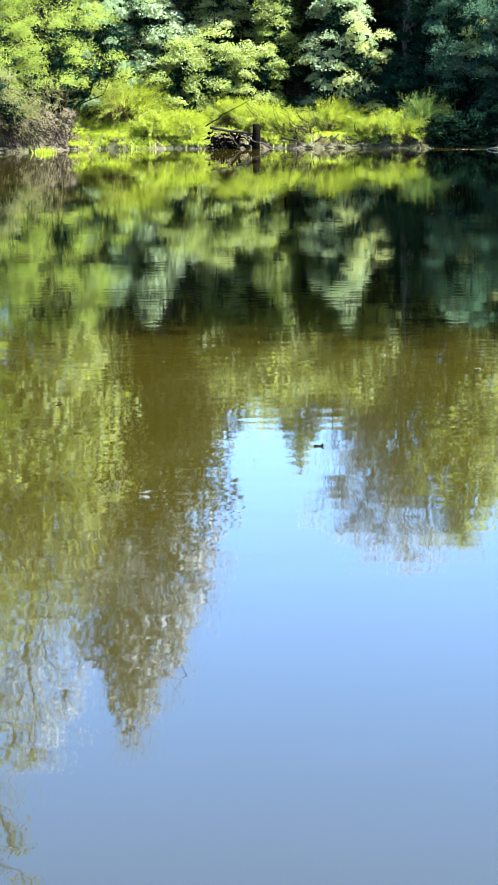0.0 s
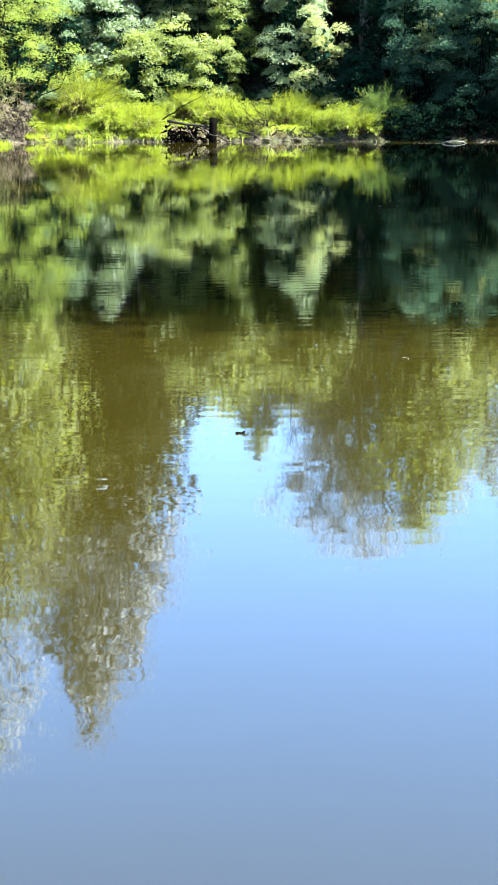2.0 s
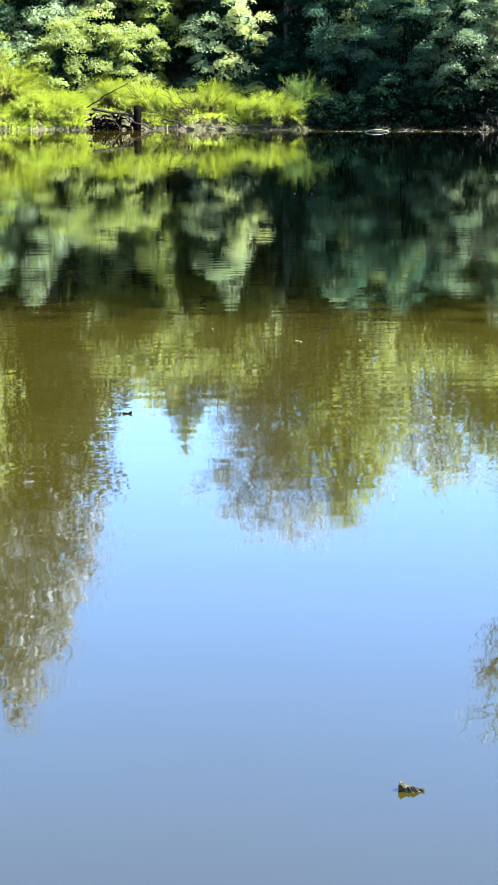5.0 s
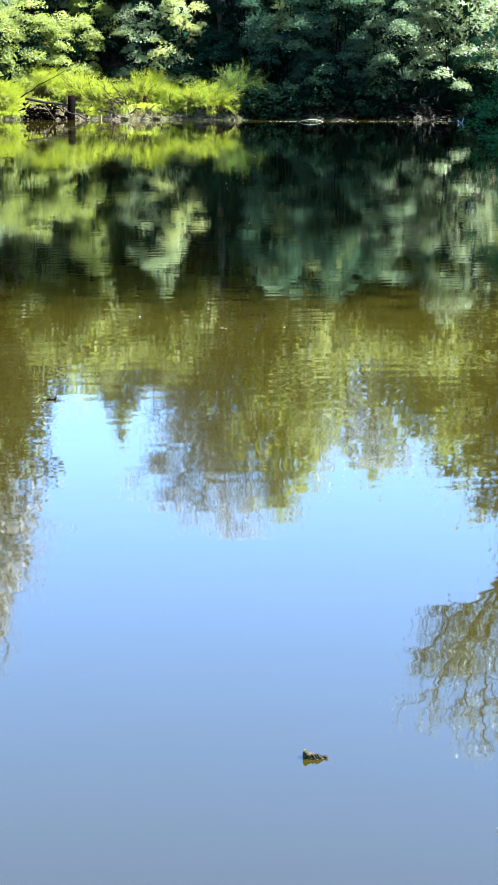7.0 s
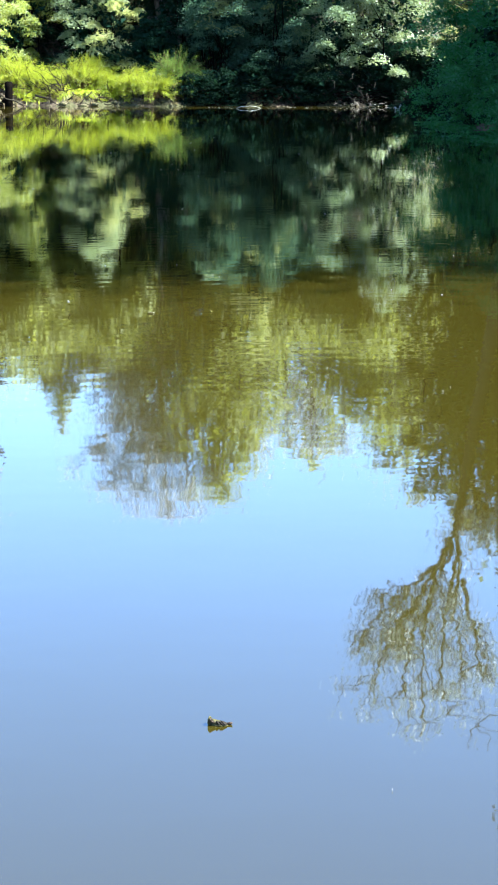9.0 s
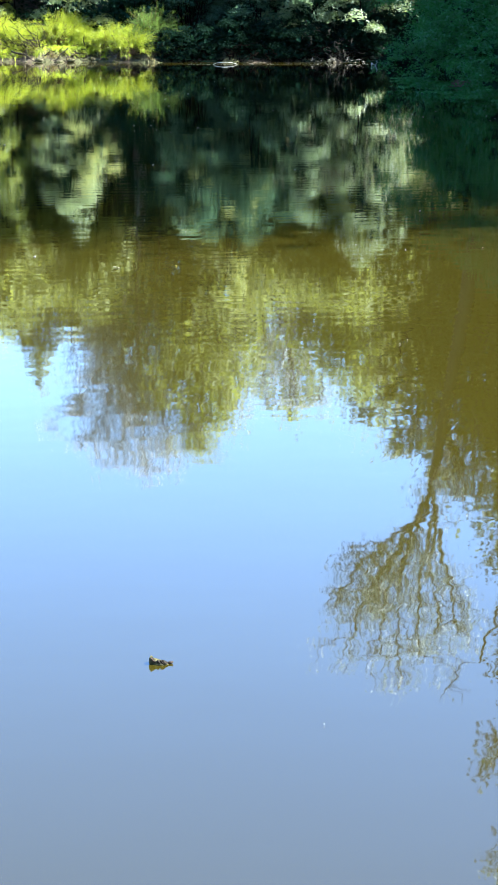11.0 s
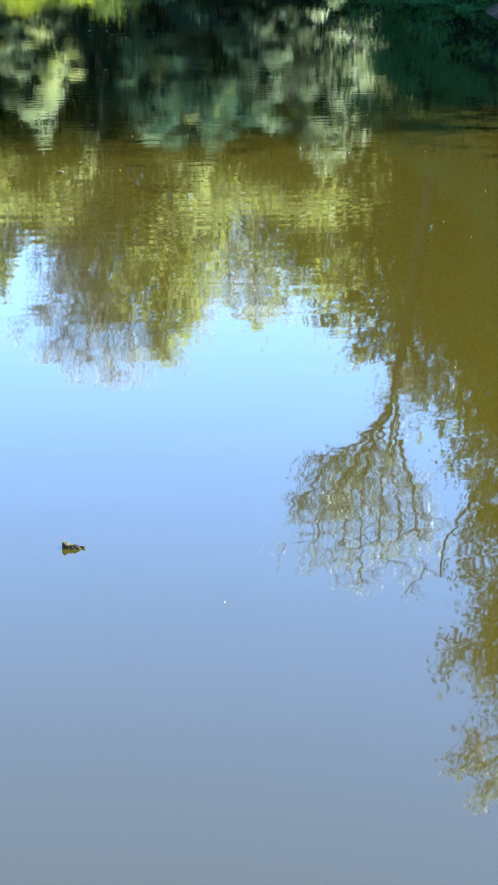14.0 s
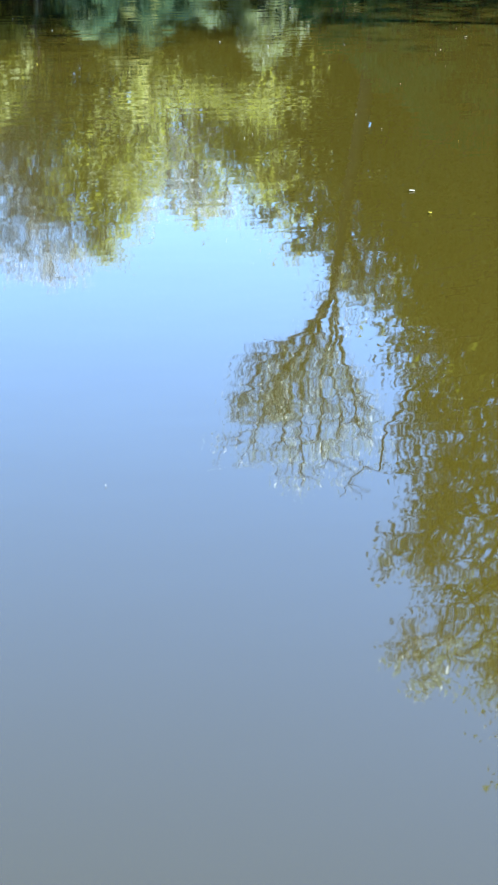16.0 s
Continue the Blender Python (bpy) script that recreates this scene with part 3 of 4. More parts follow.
open_tree("tall_tree", 13.2, 46.5, [(13.2, 0.2), (12.85, 3.5), (12.5, 6.0), (12.11, 8.25), (11.8, 10.5)], [
    [(11.8, 10.4), (11.95, 11.5), (11.91, 12.07), (11.69, 12.69), (11.97, 13.34), (12.07, 14.31), (12.0, 15.1)],
    [(11.8, 10.3), (11.45, 11.24), (10.66, 11.86), (9.5, 12.2)],
    [(11.78, 10.6), (11.3, 12.0), (11.0, 13.5), (10.95, 15.6)],
    [(11.6, 10.9), (10.7, 12.5), (9.9, 13.7), (9.6, 14.9)],
    [(11.5, 11.3), (10.2, 12.5), (9.3, 13.3)],
    [(11.85, 11.0), (11.5, 13.0), (11.5, 15.0)],
    [(11.3, 12.1), (10.7, 13.3), (10.35, 14.8)],
    [(11.1, 12.0), (10.3, 13.0), (9.95, 14.0)],
    [(12.0, 9.0), (12.45, 9.8), (12.7, 10.6)],
    [(11.95, 11.8), (12.2, 12.9), (12.45, 13.9), (12.4, 14.5)]],
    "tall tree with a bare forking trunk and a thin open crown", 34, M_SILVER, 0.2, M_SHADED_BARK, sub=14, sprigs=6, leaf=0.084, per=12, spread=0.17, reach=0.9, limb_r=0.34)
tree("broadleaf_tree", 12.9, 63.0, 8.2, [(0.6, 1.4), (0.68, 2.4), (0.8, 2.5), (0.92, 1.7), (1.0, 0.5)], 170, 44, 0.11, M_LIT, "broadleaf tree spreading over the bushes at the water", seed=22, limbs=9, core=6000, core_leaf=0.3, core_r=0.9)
side_tree = tree("broadleaf_tree", 13.8, 50.0, 12.0, scaled(ROUND, 0.78), 320, 44, 0.11, M_CANOPY, "full olive-green tree on the side bank", seed=23, core=9000, core_leaf=0.34, core_r=0.94)
for k, (x, y, h) in enumerate(((5.3, 64.2, 9.0), (6.1, 65.0, 9.5), (8.1, 64.6, 9.0))):
    tree("slim_tree", x, y, h, scaled(OPEN, 0.6), 60, 20, 0.13, M_DEEP_SHADE, "slim woodland tree with a bare greyish trunk", seed=24 + k, trunk_r=0.10, limbs=5, bark=M_BARK, group="slim trunks in the wood")
# low trees that close the gaps behind
for k, (x, y, h) in enumerate(((-4.9, 67.8, 8.5), (-1.2, 70, 8.0), (-2.8, 70, 9.0), (0.6, 72, 7.6), (3.4, 72, 7.6), (5.0, 73, 8.2), (9.0, 72, 10.5), (12.0, 73, 11), (15.5, 71, 12), (-3.0, 73, 12), (-6.5, 74, 14), (-10, 73, 15), (-15, 70, 17), (16.6, 66, 11.5), (19.2, 63, 11))):
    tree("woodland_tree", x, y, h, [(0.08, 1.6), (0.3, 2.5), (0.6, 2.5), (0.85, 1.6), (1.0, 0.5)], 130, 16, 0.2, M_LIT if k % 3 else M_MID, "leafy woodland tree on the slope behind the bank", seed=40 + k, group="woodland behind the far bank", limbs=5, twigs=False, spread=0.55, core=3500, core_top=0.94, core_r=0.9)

for k, (x, y, h) in enumerate(((-0.7, 64.7, 7.4), (0.9, 64.4, 8.3), (2.4, 64.8, 7.3), (3.9, 64.3, 8.0), (8.7, 64.4, 6.4), (10.0, 63.9, 7.6), (11.5, 63.6, 6.6))):
    tree("woodland_tree", x, y, h, [(0.58, 0.7), (0.68, 1.4), (0.85, 1.45), (0.95, 0.9), (1.0, 0.4)], 80, 40, 0.1, M_LIT, "young tree with sunlight put into its high yellow-green crown", seed=60 + k, group="young trees behind the bushes", limbs=5, spread=0.3, core=2600, core_leaf=0.28, core_r=0.9, trunk_r=0.06, bark=M_BLACK_WOOD)

# the right bank's trees: tall, shading the water; some unseen, added only for shade
BANK = [(0.1, 2.6), (0.3, 3.7), (0.55, 3.9), (0.78, 3.1), (0.93, 2.0), (1.0, 0.7)]
OVER = [(0.1, 2.6), (0.3, 3.2), (0.5, 2.7), (0.68, 2.4), (0.8, 2.45), (0.91, 2.3), (0.97, 1.7), (1.0, 1.0)]
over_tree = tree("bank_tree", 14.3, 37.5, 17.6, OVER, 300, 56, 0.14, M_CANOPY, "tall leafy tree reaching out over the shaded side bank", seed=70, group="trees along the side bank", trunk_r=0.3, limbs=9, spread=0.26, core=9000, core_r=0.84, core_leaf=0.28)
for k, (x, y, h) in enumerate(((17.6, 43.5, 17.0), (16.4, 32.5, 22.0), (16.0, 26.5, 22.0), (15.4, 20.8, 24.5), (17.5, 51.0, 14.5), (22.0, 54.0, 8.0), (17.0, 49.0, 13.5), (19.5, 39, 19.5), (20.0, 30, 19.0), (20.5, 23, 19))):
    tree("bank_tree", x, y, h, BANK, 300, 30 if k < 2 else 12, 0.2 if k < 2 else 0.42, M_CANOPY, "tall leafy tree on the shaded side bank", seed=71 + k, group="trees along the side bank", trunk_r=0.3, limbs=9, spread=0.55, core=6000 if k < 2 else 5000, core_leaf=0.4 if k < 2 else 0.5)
# the row's last tree downstream, unseen, added for shade: thins out towards its edge, so its shade on the water has a
# soft edge
tree("bank_tree", 15.2, 19.0, 25.0, BANK, 1500, 19, 0.14, M_CANOPY, "unseen tall leafy tree added for its shade on the water", seed=78, group="trees along the side bank", trunk_r=0.3, limbs=9, spread=1.05, core=9000, core_r=0.5, core_leaf=0.3, lean=(0, -5.5), twigs=False)
# another unseen tree, added to bring the shadow's edge nearer
tree("bank_tree", 17.5, 12.0, 24.0, [(0.6, 0.8), (0.75, 2.0), (0.88, 2.2), (1.0, 0.8)], 500, 9, 0.15, M_CANOPY, "unseen tall thin-leaved tree added for its shadow on the water", seed=79, group="trees along the side bank", trunk_r=0.16, limbs=9, spread=0.7, twigs=False)

# boughs that reach out of the crowns over the water
rng = np.random.default_rng(87)
for a, b, r, n in (((13.40, 37.2, 8.8), (11.45, 36.8, 9.7), 0.05, 11), ((13.20, 37.4, 10.6), (11.35, 37.0, 11.4), 0.05, 13), ((13.20, 37.0, 11.6), (11.70, 36.8, 12.45), 0.045, 11), ((13.20, 37.2, 13.4), (11.10, 37.0, 14.35), 0.05, 14),
                   ((13.00, 37.2, 13.1), (11.50, 37.0, 13.8), 0.04, 9), ((13.10, 37.0, 14.1), (11.65, 36.8, 14.75), 0.04, 11), ((13.50, 37.2, 15.4), (11.57, 37.0, 16.4), 0.05, 13), ((13.50, 37.0, 15.9), (11.32, 36.9, 16.9), 0.05, 14),
                   ((13.60, 37.2, 16.4), (11.92, 37.0, 17.5), 0.045, 12), ((14.00, 37.3, 16.8), (13.42, 37.0, 17.7), 0.04, 10), ((14.60, 37.3, 17.0), (14.22, 37.0, 18.9), 0.05, 11), ((13.40, 37.2, 12.3), (12.05, 37.0, 13.1), 0.04, 10)):
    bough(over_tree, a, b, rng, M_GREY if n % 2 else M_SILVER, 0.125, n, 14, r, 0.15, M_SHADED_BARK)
bough(over_tree, (11.7, 37.2, 10.3), (9.98, 37.0, 12.6), rng, M_CANOPY, 0.1, 4, 0, 0.05, bark=M_BLACK_WOOD, sway=0.05)
for x, z in ((11.3, 8.7), (11.3, 9.4), (11.3, 10.1), (11.4, 10.8), (11.35, 11.5), (11.5, 12.2), (11.7, 13.0), (11.4, 14.0)):
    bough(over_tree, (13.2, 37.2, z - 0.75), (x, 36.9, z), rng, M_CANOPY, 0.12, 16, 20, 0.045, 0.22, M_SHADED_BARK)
for a, b in (((11.9, 49.0, 6.6), (10.2, 48.6, 7.9)), ((11.9, 49.0, 7.8), (10.5, 48.6, 9.1)), ((12.0, 49.0, 8.8), (11.2, 48.6, 10.1)), ((12.6, 49.0, 9.0), (12.4, 48.6, 11.0))):
    bough(side_tree, a, b, rng, M_OLIVE, 0.15, 10, 18, 0.04, 0.2, M_SHADED_BARK)
for a, b in (((-9.2, 61.5, 22.6), (-7.7, 61.0, 25.2)), ((-9.4, 61.5, 21.5), (-7.9, 61.0, 23.8)), ((-10.0, 61.5, 24.0), (-8.9, 61.0, 26.4)), ((-9.0, 61.5, 18.6), (-7.4, 61.0, 20.3))):
    bough(upstream_tree, a, b, rng, M_OLIVE, 0.15, 9, 14, 0.05, 0.22)


def far_woods(name, x0, x1, y0, y1, top, n, leaf, mat, label, seed):
    """A belt of dense woodland on the slope behind, its top rising and falling."""
    rng = np.random.default_rng(seed)
    x, y = rng.uniform(x0, x1, n), rng.uniform(y0, y1, n)
    lid = top * (0.86 + 0.10 * np.sin(x * 0.9 + seed) + 0.07 * np.sin(x * 2.3 + 2) + 0.05 * np.sin(x * 5.1))
    z = rng.uniform(0, 1, n) ** 0.8 * lid + 0.1
    at = np.stack([x, y, np.maximum(z, height(x, y) + 0.1)], -1)
    return whole(name, leaves(at, leaf, rng, aspect=0.7), mat, (0, 0, 0), label, "woodland", kind="stuff")


far_woods("far_woods", -34, 30, 77, 82, 8.7, 34000, 0.66, M_DEEP_SHADE, "dense dark woodland on the slope", 90)
far_woods("far_woods", 21, 27, 8, 50, 12.0, 16000, 0.66, M_DEEP_SHADE, "dense dark woodland behind the side bank", 91)
far_woods("far_woods", 24, 32, 50, 78, 9.0, 13000, 0.66, M_DEEP_SHADE, "dense dark woodland at the river bend", 93)
far_woods("far_woods", -40, -17, 60, 76, 14.0, 20000, 0.66, M_MID, "dense woodland upstream", 92)


# fern and seedling cover on the wooded slope, the wood's shade in its colour
rng = np.random.default_rng(95)
n = 1400
x, y = rng.uniform(-14, 21, n), rng.uniform(0, 1, n) ** 1.2 * 15
y = far_shore(x) + np.where(x > 5.6, 0.25, 2.4) + y
at = np.repeat(np.stack([x, y, height(x, y) + rng.uniform(0.05, 0.45, n)], -1), 26, 0) + rng.normal(0, 1, (n * 26, 3)) * [0.3, 0.25, 0.12]
whole("undergrowth", leaves(at, 0.16, rng, aspect=0.5, lift=0.6), M_DEEP_SHADE, (0, 0, 0), "dark green ferns and seedlings covering the slope", "undergrowth", kind="stuff")
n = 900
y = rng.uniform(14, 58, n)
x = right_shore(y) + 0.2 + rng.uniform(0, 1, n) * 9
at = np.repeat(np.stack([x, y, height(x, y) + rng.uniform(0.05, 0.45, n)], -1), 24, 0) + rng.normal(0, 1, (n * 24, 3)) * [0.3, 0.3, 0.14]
whole("undergrowth", leaves(at, 0.2, rng, aspect=0.5, lift=0.6), M_DEEP_SHADE, (0, 0, 0), "dark green plants covering the side bank", "undergrowth", kind="stuff")


# ---- shrubs and grass on the far bank ----
def sprays(at, r, per, rng, flat=0.5):
    """Leaf places over the tops of flattened sprays round the centres, so that gaps stay dark between them."""
    n = len(at)
    k = rng.uniform(0.6, 1.4, n)
    c = np.repeat(at, per, 0)
    rr = np.repeat(k * r, per)[:, None]
    d = rng.standard_normal((n * per, 3))
    d /= np.linalg.norm(d, axis=1)[:, None]
    d *= rng.uniform(0, 1, (n * per, 1)) ** 0.5
    d[:, 2] = np.abs(d[:, 2]) * flat * 1.3 - 0.35 * (d[:, 0] ** 2 + d[:, 1] ** 2)
    return c + d * rr


def shrub(name, x, y, w, d, h, clumps, per, leaf, mat, label, seed, spread=0.4, stems=9, group="", aspect=0.5, over=0.0, lift=0.25, low=0.08, flat=0.5):
    """A leafy shrub: stems from the foot, leaves in sprays over a lumpy dome. over: how far it hangs towards the water."""
    rng = np.random.default_rng(seed)
    z0 = float(height(np.array(x), np.array(y))) - 0.05
    root = thing(name, (x, y, z0), label, "shrub", group)
    th, u = rng.uniform(0, 2 * np.pi, clumps), rng.uniform(0.25, 1, clumps) ** 0.4
    z = rng.uniform(low, 1, clumps)
    r = np.sqrt(np.clip(1 - (np.abs(z) * 0.95) ** 2.4, 0.03, 1)) * u * (1 + 0.25 * np.sin(4 * th + seed) + 0.18 * np.sin(7 * th + 9 * z))
    at = np.stack([r * np.cos(th) * w / 2, r * np.sin(th) * d / 2 - over * z, z * h * (1 + 0.14 * np.sin(3 * th + seed))], -1)
    for k in rng.choice(clumps, stems, replace=False):
        part("stem", tube(bent((rng.normal(0, w * 0.05), rng.normal(0, 0.1), 0), at[k], rng, 0.05, 6), np.linspace(0.028, 0.007, 6), 5), M_BLACK_WOOD, root)
    pts = sprays(at, spread, int(per * 1.3), rng, flat)
    pts[:, 2] = np.maximum(pts[:, 2], 0.03 - (z0 if low < 0 else 0))
    foliage = part("foliage", leaves(pts, leaf * 0.84, rng, aspect=aspect, lift=lift, seek=0.35), mat, root, kind="stuff")
    # the leaves inside, seen in the gaps, whose shade is put into their colour
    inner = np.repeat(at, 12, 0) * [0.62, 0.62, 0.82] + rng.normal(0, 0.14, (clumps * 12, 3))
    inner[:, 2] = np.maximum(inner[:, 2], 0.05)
    part("inner_leaves", leaves(inner, 0.2, rng, aspect=0.6), M_DEEP_SHADE, foliage, "inside leaves with the gaps' shade put into their colour", kind="stuff")
    return root


# behind, from upstream to downstream
left_bush = shrub("shrub", -8.6, 59.2, 4.6, 2.6, 7.6, 210, 250, 0.066, M_BRIGHT, "sprawling yellow-green bush above bare earth", 101, 0.5, over=1.5, low=0.12)
shrub("shrub", -6.2, 61.2, 3.8, 2.4, 5.6, 110, 240, 0.07, M_BRIGHT, "tall sunlit yellow-green bush", 102, 0.5, over=0.5)
shrub("shrub", -4.5, 62.8, 2.3, 1.6, 3.9, 60, 190, 0.085, M_TEAL, "blue-green bush between the sunlit bushes", 111, 0.36)
shrub("shrub", -3.4, 63.9, 2.0, 1.5, 4.6, 44, 190, 0.09, M_COOL, "upright bush with pale blue-green leaves", 112, 0.38, low=0.3)
shrub("shrub", -2.7, 63.4, 2.4, 2.0, 3.7, 45, 190, 0.11, M_COOL, "bush with glossy pale green leaves", 103, 0.42)
shrub("shrub", -1.5, 62.6, 3.8, 2.0, 2.5, 80, 210, 0.085, M_MID, "light green leafy bush behind the grass", 104, 0.38)
shrub("shrub", -0.75, 64.3, 1.9, 1.6, 5.6, 48, 200, 0.085, M_PALE, "loose upright bush with sunlit leaves", 109, 0.4, low=0.4)
shrub("shrub", 0.2, 62.7, 2.2, 1.4, 2.2, 46, 230, 0.085, M_MID, "loose sunlit bush behind the grass and the log", 110, 0.36, low=0.3)
shrub("shrub", 1.1, 63.6, 1.7, 1.6, 4.3, 46, 240, 0.085, M_MID, "upright bush with yellow-green sunlit leaf tips", 105, 0.42, low=0.35)
shrub("shrub", 2.9, 62.6, 2.2, 1.8, 4.4, 64, 230, 0.085, M_SAGE, "tall bush with pale glossy leaves", 106, 0.4)
shrub("shrub", 3.7, 62.0, 1.8, 1.3, 3.3, 48, 240, 0.08, M_PALE, "bush with sunlight put into its pale yellow-green leaves", 107, 0.34)
shrub("shrub", 4.9, 61.6, 2.2, 1.2, 2.0, 50, 130, 0.09, M_DEEP_SHADE, "low bush with shade put into its dark green", 108, 0.3)
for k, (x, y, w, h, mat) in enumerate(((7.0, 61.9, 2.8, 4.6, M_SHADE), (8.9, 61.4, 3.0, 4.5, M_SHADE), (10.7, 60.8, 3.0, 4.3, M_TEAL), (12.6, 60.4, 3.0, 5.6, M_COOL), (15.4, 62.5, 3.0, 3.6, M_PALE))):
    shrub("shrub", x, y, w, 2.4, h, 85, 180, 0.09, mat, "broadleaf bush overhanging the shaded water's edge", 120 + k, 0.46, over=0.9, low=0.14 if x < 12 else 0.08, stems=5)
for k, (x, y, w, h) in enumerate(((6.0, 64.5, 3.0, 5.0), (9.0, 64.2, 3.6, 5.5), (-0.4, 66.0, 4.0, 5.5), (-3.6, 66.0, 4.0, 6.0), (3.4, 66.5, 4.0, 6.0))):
    shrub("shrub", x, y, w, 2.2, h, 62, 130, 0.13, M_DEEP_SHADE, "undergrowth bush with the wood's shade put into its dark leaves", 130 + k, 0.5, low=0.1)
shrub("shrub", 13.1, 41.3, 6.2, 4.8, 4.0, 480, 150, 0.085, M_BUSH, "deep green bush hanging over the side bank", 140, 0.45, over=0.2, low=-0.22)
shrub("shrub", 12.6, 36.6, 5.0, 5.0, 4.2, 280, 120, 0.09, M_BUSH, "deep green bush hanging over the side bank", 141, 0.45, over=0.2, low=-0.2)


shrub("shrub", 12.2, 39.6, 3.2, 3.6, 1.7, 150, 130, 0.085, M_BUSH, "low deep green bush trailing into the water", 143, 0.35, over=0.3, low=-0.5)
for k, y in enumerate((38.0, 35.4)):
    shrub("shrub", 11.2, y, 2.6, 3.4, 1.4, 130, 130, 0.085, M_BUSH, "low deep green bush trailing into the water", 147 + 20 * k, 0.35, over=0.2, low=-0.6)
shrub("shrub", 11.9, 44.3, 3.2, 4.0, 2.3, 190, 130, 0.085, M_BUSH, "low dark bush trailing over the shaded bank", 142, 0.35, over=0.3, low=-0.4)
# low bushes added to blacken the shore where it lies in shade
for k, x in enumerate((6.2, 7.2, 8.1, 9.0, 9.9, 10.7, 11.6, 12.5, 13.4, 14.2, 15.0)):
    shrub("shrub", x, 60.15, 1.7, 1.2, 0.85 if x < 11 else 1.45, 46 if x < 11 else 60, 90, 0.09, M_SHORE_SHADE, "low near-black bush standing in for the shore's shade", 145 + k, 0.3, over=0.3, low=-0.3, stems=4)


shrub("shrub", 13.3, 58.7, 1.6, 0.9, 0.75, 55, 90, 0.09, M_SHORE_SHADE, "low near-black bush standing in for the shore's shade", 171, 0.3, over=0.3, low=-0.3, stems=4)
shrub("shrub", -7.9, 58.3, 3.2, 1.6, 1.8, 150, 60, 0.07, M_OLIVE, "straggling bush hanging over the bare bank", 149, 0.4, over=0.7, low=0.3, stems=26)


# pale bushes stand in for patches of sun in the dark wood
shrub("shrub", 7.1, 61.0, 1.5, 0.9, 3.3, 22, 130, 0.085, M_PALE, "slender bush with a patch of sun put into its pale leaves", 152, 0.3, low=0.6, stems=6)
shrub("shrub", 8.9, 60.3, 0.9, 0.6, 3.7, 12, 120, 0.085, M_PALE, "slender bush with a patch of sun put into its pale leaves", 154, 0.26, low=0.75, stems=5)
shrub("shrub", 8.4, 62.5, 1.7, 1.2, 6.6, 30, 130, 0.09, M_PALE, "tall slender bush with sunlight put into its pale tops", 156, 0.34, low=0.62, stems=5)
shrub("shrub", 6.7, 61.6, 0.8, 0.7, 5.0, 14, 110, 0.085, M_COOL, "slender bush with a patch of sun put into its pale leaves", 153, 0.3, low=0.65, stems=5)


def grass_bank(name, x0, x1, y0, y1, tufts, per, length, mat, label, seed, lean=(0.25, -0.45, 0.8), droop=0.7, width=0.02):
    """Grass in tufts, each with a lean of its own."""
    rng = np.random.default_rng(seed)
    x, y = rng.uniform(x0, x1, tufts), rng.uniform(0, 1, tufts)
    y = far_shore(x) + y0 + y * (y1 - y0)
    at = np.repeat(np.stack([x, y, height(x, y) - 0.02], -1), per, 0)
    at[:, :2] += rng.normal(0, 0.07, (tufts * per, 2))
    way = np.repeat(np.array(lean) + rng.normal(0, 0.33, (tufts, 3)), per, 0)
    size = np.repeat(rng.uniform(0.5, 1.25, tufts), per) * length
    return whole(name, blades(at, way, size, rng, width, droop, 0.2), mat, (0, 0, 0), label, "grass", kind="stuff")


grass_bank("grass", -5.6, -1.2, 0.22, 2.4, 340, 42, 0.46, M_GRASS, "bright yellow-green grass on the bank", 150)
grass_bank("grass", -0.9, 5.4, 0.95, 2.8, 230, 40, 0.42, M_GRASS, "bright yellow-green grass on the bank", 151)
grass_bank("grass", 0.45, 1.4, 0.3, 1.1, 40, 40, 0.4, M_GRASS, "yellow-green grass tufts beside the post", 153)
grass_bank("grass", 3.2, 4.1, 0.35, 1.1, 36, 40, 0.38, M_GRASS, "yellow-green grass tufts over the bare edge", 154)
grass_bank("grass", 1.3, 3.3, 0.6, 1.2, 70, 36, 0.42, M_GRASS, "yellow-green grass hanging over the bare edge", 155, (0.2, -0.8, 0.35), 1.0)
grass_bank("dry_grass", -5.6, 5.8, 0.15, 1.2, 150, 22, 0.4, M_DRY, "dry straw-coloured grass hanging over the water's edge", 152, (0.1, -0.7, 0.4))


